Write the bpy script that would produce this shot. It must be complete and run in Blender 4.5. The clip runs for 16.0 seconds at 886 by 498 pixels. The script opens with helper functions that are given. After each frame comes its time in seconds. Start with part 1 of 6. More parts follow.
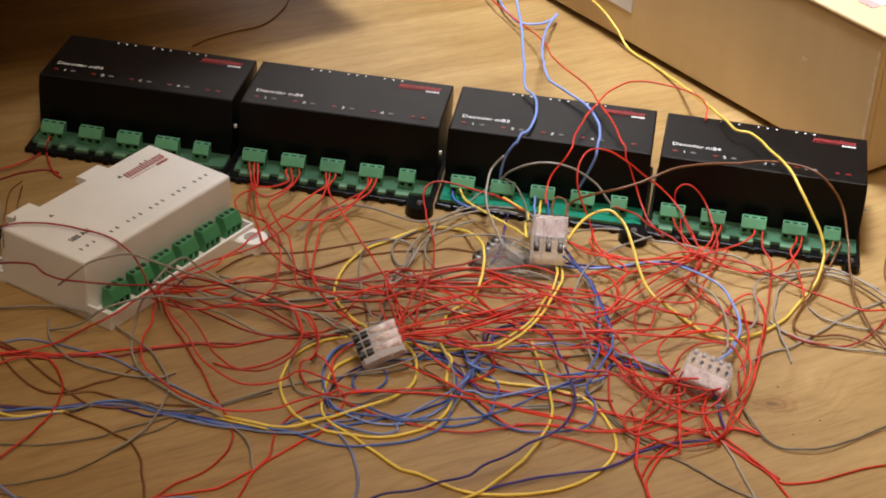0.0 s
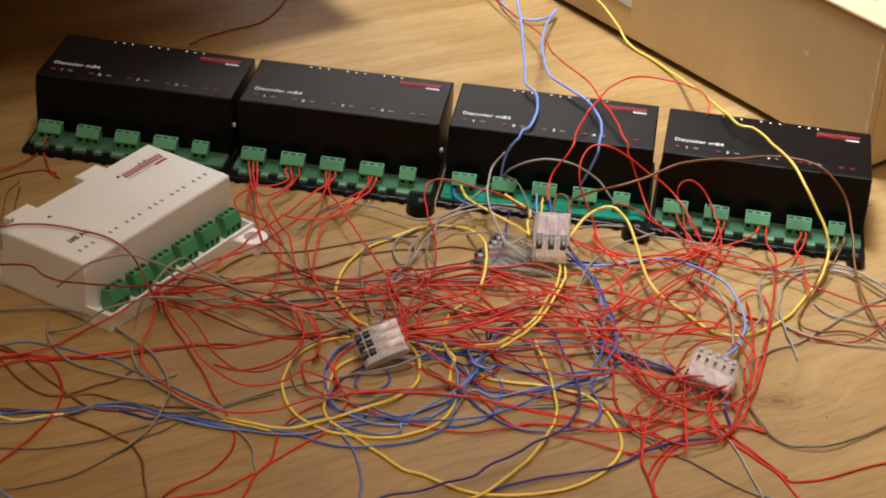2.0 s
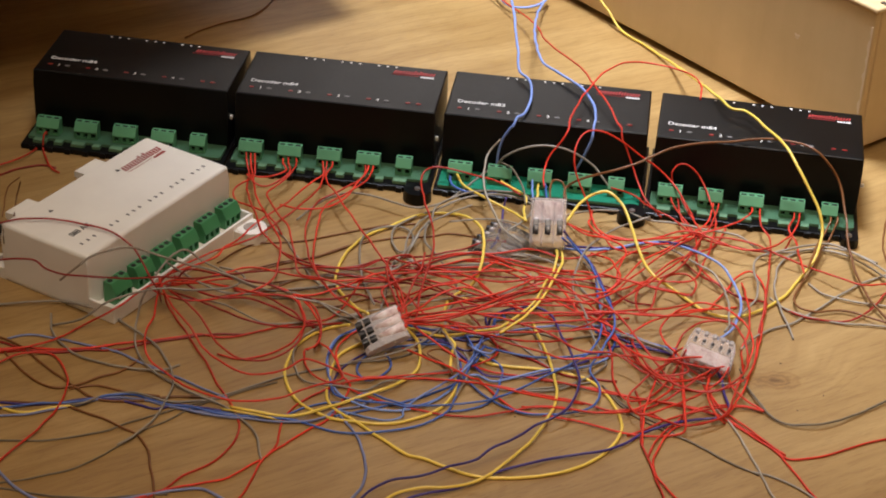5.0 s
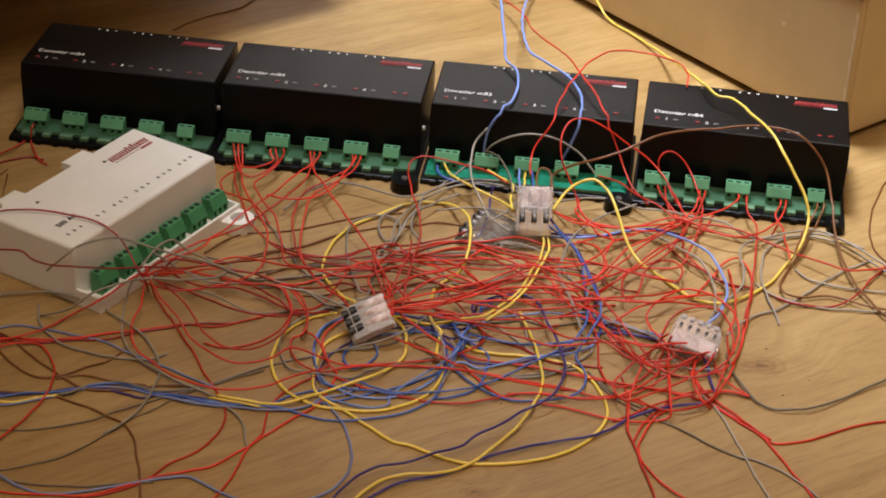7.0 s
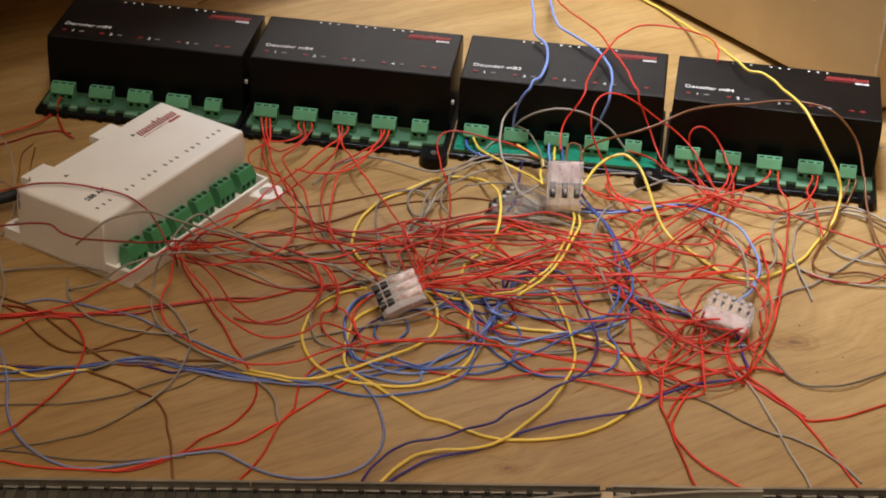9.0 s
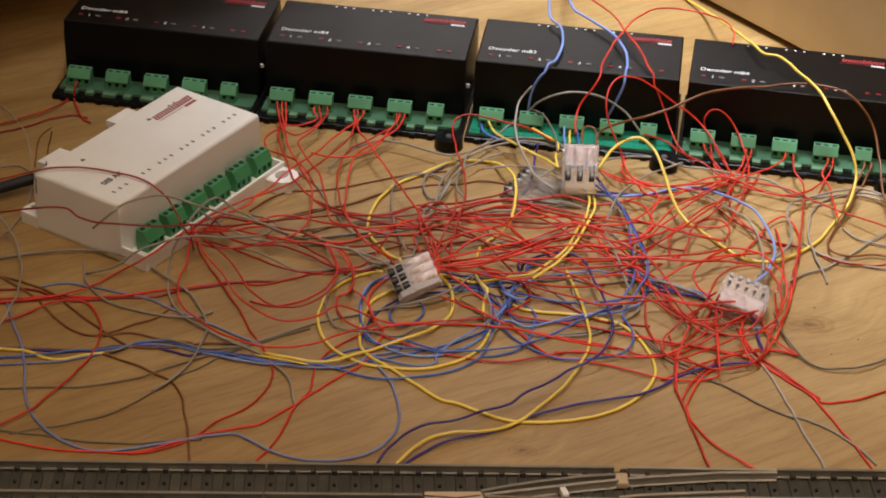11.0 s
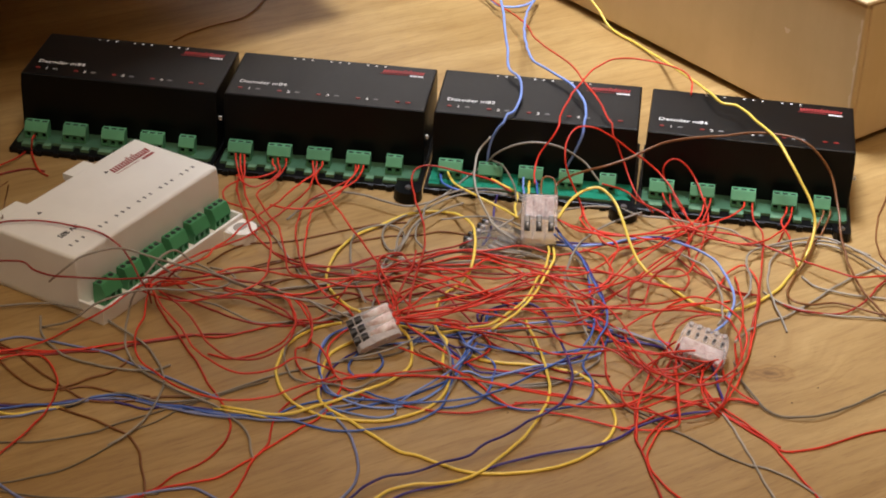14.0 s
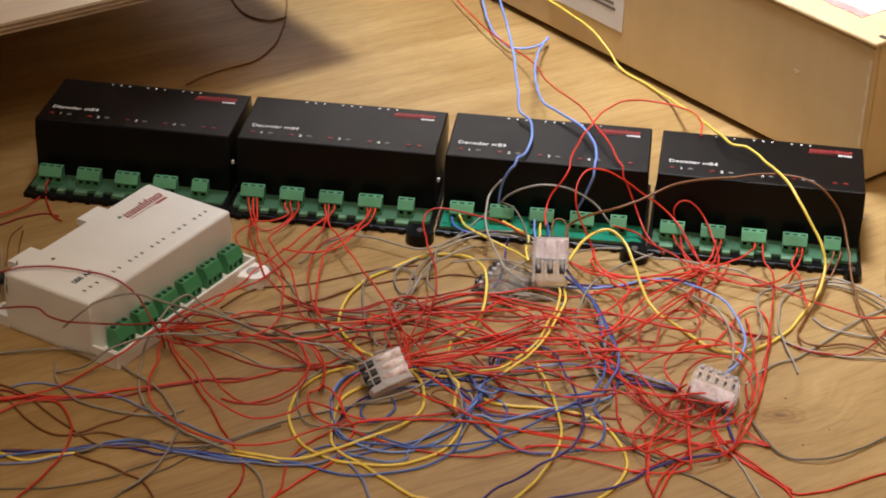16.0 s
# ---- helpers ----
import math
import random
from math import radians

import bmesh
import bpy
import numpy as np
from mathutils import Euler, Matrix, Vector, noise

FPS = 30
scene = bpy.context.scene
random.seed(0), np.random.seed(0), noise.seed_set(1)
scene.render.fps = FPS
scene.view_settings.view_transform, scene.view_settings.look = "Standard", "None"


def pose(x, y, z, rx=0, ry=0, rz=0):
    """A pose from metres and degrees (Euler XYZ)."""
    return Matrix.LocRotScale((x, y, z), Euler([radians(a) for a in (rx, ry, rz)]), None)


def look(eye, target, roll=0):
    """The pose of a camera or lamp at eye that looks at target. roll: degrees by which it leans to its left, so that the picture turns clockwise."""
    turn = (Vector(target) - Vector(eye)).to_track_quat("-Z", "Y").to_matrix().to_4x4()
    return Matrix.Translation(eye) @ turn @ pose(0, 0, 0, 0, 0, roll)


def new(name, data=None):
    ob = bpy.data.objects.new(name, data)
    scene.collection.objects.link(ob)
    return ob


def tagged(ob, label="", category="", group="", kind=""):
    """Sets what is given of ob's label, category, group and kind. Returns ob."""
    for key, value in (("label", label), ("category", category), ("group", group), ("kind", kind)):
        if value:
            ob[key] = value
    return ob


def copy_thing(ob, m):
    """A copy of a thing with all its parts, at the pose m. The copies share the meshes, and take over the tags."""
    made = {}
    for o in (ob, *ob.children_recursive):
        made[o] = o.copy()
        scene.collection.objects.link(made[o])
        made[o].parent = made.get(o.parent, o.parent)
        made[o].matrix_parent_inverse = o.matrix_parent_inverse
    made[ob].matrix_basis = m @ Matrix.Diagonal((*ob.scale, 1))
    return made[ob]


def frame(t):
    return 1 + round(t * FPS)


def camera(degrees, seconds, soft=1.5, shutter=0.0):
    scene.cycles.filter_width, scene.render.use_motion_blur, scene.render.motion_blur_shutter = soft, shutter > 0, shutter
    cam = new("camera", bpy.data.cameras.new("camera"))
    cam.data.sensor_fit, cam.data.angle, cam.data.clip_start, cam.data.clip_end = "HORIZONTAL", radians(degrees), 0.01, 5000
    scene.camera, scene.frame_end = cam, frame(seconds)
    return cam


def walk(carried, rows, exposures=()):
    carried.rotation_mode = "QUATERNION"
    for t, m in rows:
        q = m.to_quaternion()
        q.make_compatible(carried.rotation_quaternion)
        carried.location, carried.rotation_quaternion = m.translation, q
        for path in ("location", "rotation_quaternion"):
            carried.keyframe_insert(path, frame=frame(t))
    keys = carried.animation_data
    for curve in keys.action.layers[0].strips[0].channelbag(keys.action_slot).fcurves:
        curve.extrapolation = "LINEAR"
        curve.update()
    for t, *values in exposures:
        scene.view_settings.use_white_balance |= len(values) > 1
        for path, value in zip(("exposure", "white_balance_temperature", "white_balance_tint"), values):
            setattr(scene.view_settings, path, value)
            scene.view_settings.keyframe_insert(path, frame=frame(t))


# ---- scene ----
from math import cos, sin, pi

# ---------------------------------------------------------------- camera
cam = camera(25.252, 16.0, soft=1.9)
PATH = [
    (0.0, pose(0.00157, -0.87715, 0.53050, 59.0623, -3.7347, 2.2372)),
    (0.5, pose(0.00343, -0.87759, 0.53317, 58.9363, -3.7729, 1.6524)),
    (1.0, pose(-0.00164, -0.87762, 0.53181, 59.1766, -3.8234, 1.2477)),
    (1.5, pose(-0.00639, -0.87168, 0.52686, 59.2477, -3.6251, 1.6396)),
    (2.0, pose(-0.00160, -0.86963, 0.52678, 58.9807, -3.4240, 1.9031)),
    (2.5, pose(0.00020, -0.87189, 0.52883, 59.0904, -3.4320, 1.2798)),
    (3.0, pose(-0.00040, -0.87150, 0.52215, 59.2106, -3.3189, 0.5845)),
    (3.5, pose(-0.00328, -0.87278, 0.52308, 58.7207, -2.9617, 1.0775)),
    (4.0, pose(-0.00515, -0.87554, 0.52789, 58.5533, -2.7688, 1.1702)),
    (6.5, pose(0.00031, -0.88146, 0.53190, 58.9569, -2.4773, 1.1203)),
    (7.0, pose(0.00332, -0.88271, 0.52840, 58.6360, -2.3133, 1.0220)),
    (7.5, pose(0.00172, -0.88264, 0.52640, 58.6601, -2.2355, 0.9992)),
    (8.0, pose(0.00117, -0.87860, 0.52451, 58.3726, -2.2622, 1.0327)),
    (8.5, pose(-0.00375, -0.87659, 0.52215, 58.0882, -2.3582, 1.1274)),
    (9.0, pose(-0.00700, -0.87865, 0.52361, 57.9864, -2.3124, 1.3402)),
    (9.5, pose(-0.00364, -0.87912, 0.52365, 57.9686, -2.1213, 1.5537)),
    (12.0, pose(-0.00639, -0.88204, 0.52407, 57.2673, -1.6838, 2.0126)),
    (12.5, pose(-0.00430, -0.87773, 0.52303, 57.2363, -1.4004, 2.3281)),
    (13.0, pose(-0.00047, -0.87442, 0.52492, 57.8457, -1.5937, 1.8660)),
    (13.5, pose(-0.00017, -0.87490, 0.52093, 58.9828, -2.0733, 0.8939)),
    (14.0, pose(-0.00156, -0.87883, 0.52154, 59.1209, -2.1173, 0.7185)),
    (14.5, pose(-0.00146, -0.87923, 0.52594, 59.0933, -1.9184, 0.8672)),
    (15.0, pose(-0.00259, -0.88089, 0.52864, 59.3864, -1.8102, 0.8695)),
    (15.5, pose(-0.00234, -0.88110, 0.53050, 59.6776, -1.7126, 0.9673)),
    (16.0, pose(-0.00000, -0.88000, 0.52942, 60.0136, -1.6331, 0.9423)),
]
walk(cam, PATH, exposures=[(0.0, 0.0), (16.0, 0.0)])

# ---------------------------------------------------------------- light
world = bpy.data.worlds.new("room_air")
world.use_nodes = True
world.node_tree.nodes["Background"].inputs[0].default_value = (0.9, 0.8, 0.65, 1)
world.node_tree.nodes["Background"].inputs[1].default_value = 0.07
scene.world = world


def disc_light(name, place, size, watts, colour):
    data = bpy.data.lights.new(name, "AREA")
    data.shape, data.size, data.energy, data.color = "DISK", size, watts, colour
    new(name, data).matrix_world = look(place, (place[0], place[1], 0))


def soft_spot(name, place, target, cone, radius, watts, colour):
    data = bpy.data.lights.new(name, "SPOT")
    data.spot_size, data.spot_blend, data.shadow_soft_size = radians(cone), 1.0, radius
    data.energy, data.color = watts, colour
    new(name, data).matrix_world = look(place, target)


# unseen lamp behind the row, its cone and aim tuned for floor brightness
soft_spot("unseen_spot_light", (0.05, 0.28, 1), (0.40, 0.395, 0), 81, 0.13, 96, (0.925, 0.972, 1.11))
# added spot on the back wall, so the module tops reflect a bright patch
soft_spot("unseen_spot_light", (0.05, 0.36, 1), (0.04, 2.0, 1.0), 40, 0.085, 300, (0.97, 0.955, 1.03))
# added fill spot over the near floor, no such lamp seen
soft_spot("near_fill_light", (0.22, -0.78, 1.40), (0.26, -0.44, 0), 68, 0.34, 48.5, (1.05, 0.835, 0.655))
# wide fill disc added under the ceiling for soft overall light
disc_light("ceiling_fill_light", (-0.35, -0.45, 2.42), 2.0, 9, (1.04, 0.845, 0.69))


# ---------------------------------------------------------------- materials
def nodes_of(name):
    m = bpy.data.materials.new(name)
    m.use_nodes = True
    nt = m.node_tree
    return m, nt, nt.nodes["Principled BSDF"]


def link(nt, a, b):
    nt.links.new(a, b)


def coords(nt, scale=(1, 1, 1), turn=0.0):
    tc = nt.nodes.new("ShaderNodeTexCoord")
    mp = nt.nodes.new("ShaderNodeMapping")
    mp.inputs["Scale"].default_value = scale
    mp.inputs["Rotation"].default_value = (0, 0, radians(turn))
    link(nt, tc.outputs["Object"], mp.inputs["Vector"])
    return mp.outputs["Vector"]


def noise_of(nt, vec, scale, detail=4.0, rough=0.6, distort=0.0):
    n = nt.nodes.new("ShaderNodeTexNoise")
    n.inputs["Scale"].default_value, n.inputs["Detail"].default_value = scale, detail
    n.inputs["Roughness"].default_value, n.inputs["Distortion"].default_value = rough, distort
    link(nt, vec, n.inputs["Vector"])
    return n.outputs["Fac"]


def ramp(nt, fac, stops):
    r = nt.nodes.new("ShaderNodeValToRGB")
    els = r.color_ramp.elements
    while len(els) < len(stops):
        els.new(0.5)
    for e, (p, c) in zip(els, stops):
        e.position, e.color = p, (*c, 1)
    link(nt, fac, r.inputs["Fac"])
    return r.outputs["Color"]


def mixed(nt, kind, fac, a, b):
    m = nt.nodes.new("ShaderNodeMix")
    m.data_type, m.blend_type = "RGBA", kind
    for sock, v in ((m.inputs[0], fac), (m.inputs[6], a), (m.inputs[7], b)):
        if isinstance(v, (int, float)):
            sock.default_value = v
        elif isinstance(v, tuple):
            sock.default_value = (*v, 1)
        else:
            link(nt, v, sock)
    return m.outputs[2]


def bump(nt, bsdf, height, strength, distance):
    b = nt.nodes.new("ShaderNodeBump")
    b.inputs["Strength"].default_value, b.inputs["Distance"].default_value = strength, distance
    link(nt, height, b.inputs["Height"])
    link(nt, b.outputs["Normal"], bsdf.inputs["Normal"])


def plastic(name, colour, rough, grain=900.0, vary=0.12, relief=0.25, sheen=0.5, random_tone=0.0):
    m, nt, b = nodes_of(name)
    v = coords(nt)
    fine, wide = noise_of(nt, v, grain, 2.0), noise_of(nt, v, 38.0, 3.0)
    tone = ramp(nt, wide, [(0.3, tuple(c * (1 - vary) for c in colour)), (0.7, tuple(min(1, c * (1 + vary)) for c in colour))])
    if random_tone:
        info = nt.nodes.new("ShaderNodeObjectInfo")
        shade = ramp(nt, info.outputs["Random"], [(0.0, (1 - random_tone,) * 3), (1.0, (1.0,) * 3)])
        tone = mixed(nt, "MULTIPLY", 1.0, tone, shade)
    link(nt, tone, b.inputs["Base Color"])
    rr = nt.nodes.new("ShaderNodeMapRange")
    rr.inputs["To Min"].default_value, rr.inputs["To Max"].default_value = max(0.05, rough - 0.08), min(1, rough + 0.08)
    link(nt, wide, rr.inputs["Value"])
    link(nt, rr.outputs["Result"], b.inputs["Roughness"])
    b.inputs["Specular IOR Level"].default_value = sheen
    if relief:
        bump(nt, b, fine, relief, 0.0003)
    return m


def laminate():
    m, nt, b = nodes_of("oak_laminate")
    v = coords(nt, turn=-GRAIN)
    st = nt.nodes.new("ShaderNodeMapping")
    st.inputs["Scale"].default_value = (1.0, 9.0, 1.0)
    link(nt, v, st.inputs["Vector"])
    fine = nt.nodes.new("ShaderNodeMapping")
    fine.inputs["Scale"].default_value = (1.0, 9.0, 1.0)
    link(nt, v, fine.inputs["Vector"])
    bands = noise_of(nt, st.outputs["Vector"], 5.0, 5.0, 0.55, 0.9)
    pores = noise_of(nt, fine.outputs["Vector"], 52.0, 6.0, 0.66, 0.5)
    patches = noise_of(nt, v, 11.0, 3.0, 0.55)
    rings = nt.nodes.new("ShaderNodeTexWave")
    rings.wave_type, rings.bands_direction = "BANDS", "Y"
    rings.inputs["Scale"].default_value, rings.inputs["Distortion"].default_value = 34.0, 9.0
    rings.inputs["Detail"].default_value, rings.inputs["Detail Scale"].default_value = 2.0, 1.2
    sq = nt.nodes.new("ShaderNodeMapping")
    sq.inputs["Scale"].default_value = (0.35, 1.0, 1.0)
    # growth lines bend round the knots
    bent = v
    for kx, ky, size in KNOTS:
        tc = nt.nodes.new("ShaderNodeTexCoord")
        sub = nt.nodes.new("ShaderNodeVectorMath")
        sub.operation = "DISTANCE"
        a = radians(GRAIN)
        sub.inputs[1].default_value = (kx + 1.2 * size * cos(a), ky + 1.2 * size * sin(a), 0)
        link(nt, tc.outputs["Object"], sub.inputs[0])
        hump = nt.nodes.new("ShaderNodeMapRange")
        hump.interpolation_type = "SMOOTHERSTEP"
        hump.inputs["From Max"].default_value = size * 4.2
        hump.inputs["To Min"].default_value, hump.inputs["To Max"].default_value = size * 1.7, 0.0
        link(nt, sub.outputs["Value"], hump.inputs["Value"])
        lift = nt.nodes.new("ShaderNodeCombineXYZ")
        link(nt, hump.outputs["Result"], lift.inputs["Y"])
        add = nt.nodes.new("ShaderNodeVectorMath")
        link(nt, bent, add.inputs[0])
        link(nt, lift.outputs["Vector"], add.inputs[1])
        bent = add.outputs["Vector"]
    link(nt, bent, sq.inputs["Vector"])
    link(nt, bent, st.inputs["Vector"])
    link(nt, sq.outputs["Vector"], rings.inputs["Vector"])
    base = ramp(nt, bands, [(0.30, (0.316, 0.188, 0.062)), (0.5, (0.378, 0.238, 0.086)), (0.70, (0.448, 0.296, 0.118))])
    base = mixed(nt, "MULTIPLY", 0.30, base, ramp(nt, pores, [(0.38, (0.58, 0.49, 0.40)), (0.52, (1.0, 1.0, 1.0))]))
    base = mixed(nt, "MULTIPLY", 0.28, base, ramp(nt, rings.outputs["Fac"], [(0.0, (0.66, 0.56, 0.44)), (0.30, (1.0, 1.0, 1.0))]))
    base = mixed(nt, "MULTIPLY", 0.85, base, ramp(nt, patches, [(0.3, (0.83, 0.78, 0.70)), (0.62, (1.03, 1.03, 1.0))]))
    dash = nt.nodes.new("ShaderNodeMapping")
    dash.inputs["Scale"].default_value = (0.55, 5.5, 1.0)
    link(nt, v, dash.inputs["Vector"])
    flecks = noise_of(nt, dash.outputs["Vector"], 150.0, 3.0, 0.7)
    base = mixed(nt, "MULTIPLY", 0.42, base, ramp(nt, flecks, [(0.34, (0.58, 0.48, 0.38)), (0.44, (1.0, 1.0, 1.0))]))
    # knots
    for kx, ky, size in KNOTS:
        dist = nt.nodes.new("ShaderNodeVectorMath")
        dist.operation = "DISTANCE"
        wob = nt.nodes.new("ShaderNodeMapping")
        wob.inputs["Location"].default_value = (0, 0, 0)
        tc = nt.nodes.new("ShaderNodeTexCoord")
        sub = nt.nodes.new("ShaderNodeVectorMath")
        sub.operation = "SUBTRACT"
        sub.inputs[1].default_value = (kx, ky, 0)
        link(nt, tc.outputs["Object"], sub.inputs[0])
        wob.inputs["Rotation"].default_value = (0, 0, radians(-GRAIN))
        wob.inputs["Scale"].default_value = (0.55, 1.0, 1.0)
        wob.vector_type = "POINT"
        link(nt, sub.outputs[0], wob.inputs["Vector"])
        dist.inputs[1].default_value = (0, 0, 0)
        link(nt, wob.outputs["Vector"], dist.inputs[0])
        mr = nt.nodes.new("ShaderNodeMapRange")
        mr.inputs["From Max"].default_value = size
        ragged = nt.nodes.new("ShaderNodeMath")
        ragged.operation = "MULTIPLY_ADD"
        ragged.inputs[1].default_value = size * 0.9
        link(nt, noise_of(nt, tc.outputs["Object"], 1.1 / size, 3.0, 0.6), ragged.inputs[0])
        off = nt.nodes.new("ShaderNodeMath")
        off.operation = "SUBTRACT"
        off.inputs[1].default_value = size * 0.42
        link(nt, dist.outputs["Value"], off.inputs[0])
        link(nt, off.outputs["Value"], ragged.inputs[2])
        link(nt, ragged.outputs["Value"], mr.inputs["Value"])
        base = mixed(nt, "MULTIPLY", 0.88, base, ramp(nt, mr.outputs["Result"], [(0.0, (0.30, 0.20, 0.12)), (0.14, (0.38, 0.28, 0.18)), (0.30, (0.86, 0.78, 0.68)), (0.40, (0.62, 0.52, 0.4)), (0.52, (0.96, 0.92, 0.86)), (0.66, (0.80, 0.72, 0.6)), (0.8, (1, 1, 1))]))
    link(nt, base, b.inputs["Base Color"])
    b.inputs["Roughness"].default_value = 0.42
    b.inputs["Specular IOR Level"].default_value = 0.58
    bump(nt, b, pores, 0.05, 0.0003)
    return m


def cardboard():
    m, nt, b = nodes_of("cardboard")
    v = coords(nt)
    fl = nt.nodes.new("ShaderNodeMapping")
    fl.inputs["Scale"].default_value = (1.0, 1.0, 0.12)
    link(nt, v, fl.inputs["Vector"])
    flutes = noise_of(nt, fl.outputs["Vector"], 120.0, 3.0)
    blots = noise_of(nt, v, 16.0, 5.0, 0.6)
    base = ramp(nt, blots, [(0.3, (0.58, 0.415, 0.205)), (0.7, (0.66, 0.48, 0.245))])
    base = mixed(nt, "MULTIPLY", 0.18, base, ramp(nt, flutes, [(0.35, (0.86, 0.83, 0.8)), (0.6, (1, 1, 1))]))
    link(nt, base, b.inputs["Base Color"])
    b.inputs["Roughness"].default_value = 0.62
    bump(nt, b, flutes, 0.25, 0.0006)
    return m


def plywood(name, top):
    m, nt, b = nodes_of(name)
    v = coords(nt, (1.0, 10.0, 1.0) if top else (1.0, 1.0, 1.0))
    fac = noise_of(nt, v, 9.0 if top else 60.0, 5.0)
    base = ramp(nt, fac, [(0.3, (0.74, 0.59, 0.41)), (0.7, (0.85, 0.71, 0.53))])
    if not top:
        base = ramp(nt, fac, [(0.3, (0.30, 0.19, 0.10)), (0.7, (0.44, 0.30, 0.17))])
    link(nt, base, b.inputs["Base Color"])
    b.inputs["Roughness"].default_value = 0.6
    bump(nt, b, fac, 0.15, 0.0005)
    return m


def clear_plastic(name, through_share, colour):
    m, nt, b = nodes_of(name)
    v = coords(nt)
    b.inputs["Base Color"].default_value = (*colour, 1)
    b.inputs["Transmission Weight"].default_value = through_share
    b.inputs["IOR"].default_value = 1.3
    fac = noise_of(nt, v, 420.0, 3.0)
    rr = nt.nodes.new("ShaderNodeMapRange")
    rr.inputs["To Min"].default_value, rr.inputs["To Max"].default_value = 0.08, 0.36
    link(nt, fac, rr.inputs["Value"])
    link(nt, rr.outputs["Result"], b.inputs["Roughness"])
    bump(nt, b, fac, 0.6, 0.0008)
    return m


def milky(name):
    m, nt, b = nodes_of(name)
    v = coords(nt)
    blots = noise_of(nt, v, 190.0, 4.0, 0.65)
    link(nt, ramp(nt, blots, [(0.32, (0.50, 0.30, 0.27)), (0.50, (0.80, 0.66, 0.62)), (0.66, (0.93, 0.88, 0.86))]), b.inputs["Base Color"])
    b.inputs["Roughness"].default_value = 0.35
    bump(nt, b, blots, 0.7, 0.0010)
    return m


def metal(name, colour, rough):
    m, nt, b = nodes_of(name)
    v = coords(nt)
    fac = noise_of(nt, v, 300.0, 3.0)
    link(nt, ramp(nt, fac, [(0.3, tuple(c * 0.75 for c in colour)), (0.7, colour)]), b.inputs["Base Color"])
    b.inputs["Metallic"].default_value, b.inputs["Roughness"].default_value = 1.0, rough
    return m


GRAIN = 32.0
KNOTS = ((0.1612, -0.1084, 0.010), (0.0259, -0.2135, 0.005))
M_FLOOR = laminate()
M_CARD = cardboard()
M_PLY_TOP, M_PLY_EDGE = plywood("plywood_face", True), plywood("plywood_edge", False)
M_PLY_LIGHT = plywood("plywood_light_ply", True)
M_BLACK = plastic("black_plastic", (0.0040, 0.0040, 0.0042), 0.32, 1400.0, 0.12, 0.15, 0.19)
M_WHITE = plastic("white_plastic", (0.87, 0.852, 0.785), 0.45, 1400.0, 0.03, 0.15)
M_GREEN = plastic("green_terminal", (0.10, 0.31, 0.15), 0.42, 900.0, 0.12, 0.1, random_tone=0.2)
M_DARKGREEN = plastic("dark_green_terminal", (0.06, 0.26, 0.10), 0.4, 900.0, 0.12, 0.1, random_tone=0.2)
M_PCB = plastic("green_circuit_board", (0.058, 0.138, 0.076), 0.3, 600.0, 0.25, 0.1)
M_PCB_BRIGHT = plastic("bright_green_circuit_board", (0.015, 0.20, 0.115), 0.28, 600.0, 0.15, 0.1)
M_PCB_EDGE = plastic("pale_board_edge", (0.12, 0.235, 0.13), 0.5, 600.0, 0.15, 0.1)
# near-black for shade painted into terminal hollows; also the track's dark studs
M_STUD_AND_SHADE = plastic("stud_and_hole_shade", (0.006, 0.008, 0.006), 0.8, 600.0, 0.1, 0.0)
M_PRINT_WHITE = plastic("white_print", (0.68, 0.67, 0.64), 0.5, 2500.0, 0.15, 0.0)
M_PRINT_RED = plastic("red_print", (0.34, 0.030, 0.028), 0.5, 2500.0, 0.2, 0.0)
M_LENS_RED = plastic("red_lens", (0.20, 0.016, 0.014), 0.3, 2500.0, 0.2, 0.0)
M_PRINT_BLACK = plastic("black_print", (0.03, 0.03, 0.03), 0.6, 2500.0, 0.2, 0.0)
M_PRINT_GREY = plastic("grey_print", (0.15, 0.145, 0.14), 0.6, 2500.0, 0.2, 0.0)
M_CARD_PALE = plastic("scuffed_cardboard", (0.72, 0.57, 0.38), 0.7, 400.0, 0.1, 0.3)
M_PAPER = plastic("white_paper", (0.78, 0.76, 0.74), 0.8, 500.0, 0.04, 0.1)
M_PAPER_RED = plastic("red_print_paper", (0.74, 0.27, 0.23), 0.8, 500.0, 0.15, 0.1)
M_STEEL = metal("steel", (0.62, 0.60, 0.56), 0.32)
M_RAIL = plastic("dull_rail_steel", (0.19, 0.168, 0.128), 0.5, 300.0, 0.25, 0.1)
M_BLADE = plastic("bare_rail_steel", (0.30, 0.265, 0.205), 0.45, 300.0, 0.25, 0.1)
M_SLEEPER = plastic("dark_sleeper_plastic", (0.046, 0.041, 0.030), 0.65, 300.0, 0.35, 0.4)
M_BALLAST = plastic("dark_roadbed", (0.052, 0.046, 0.032), 0.8, 180.0, 0.5, 0.8)
M_CLEAR = clear_plastic("clear_plastic", 0.62, (0.99, 0.95, 0.94))
M_GLASSY = clear_plastic("glassy_plastic", 0.80, (0.99, 0.94, 0.93))
M_CORE = milky("milky_carrier")
M_CLEAR_THIN = clear_plastic("clear_thin_plastic", 0.95, (0.99, 0.98, 0.97))
# pale base colour paints in the metal pin's glint
M_PIN_GLINT = plastic("pin_glint", (0.66, 0.62, 0.55), 0.3, 900.0, 0.1, 0.0)
M_DULL = metal("dull_metal", (0.30, 0.29, 0.28), 0.55)
M_SPRING = metal("dark_spring", (0.11, 0.11, 0.115), 0.32)
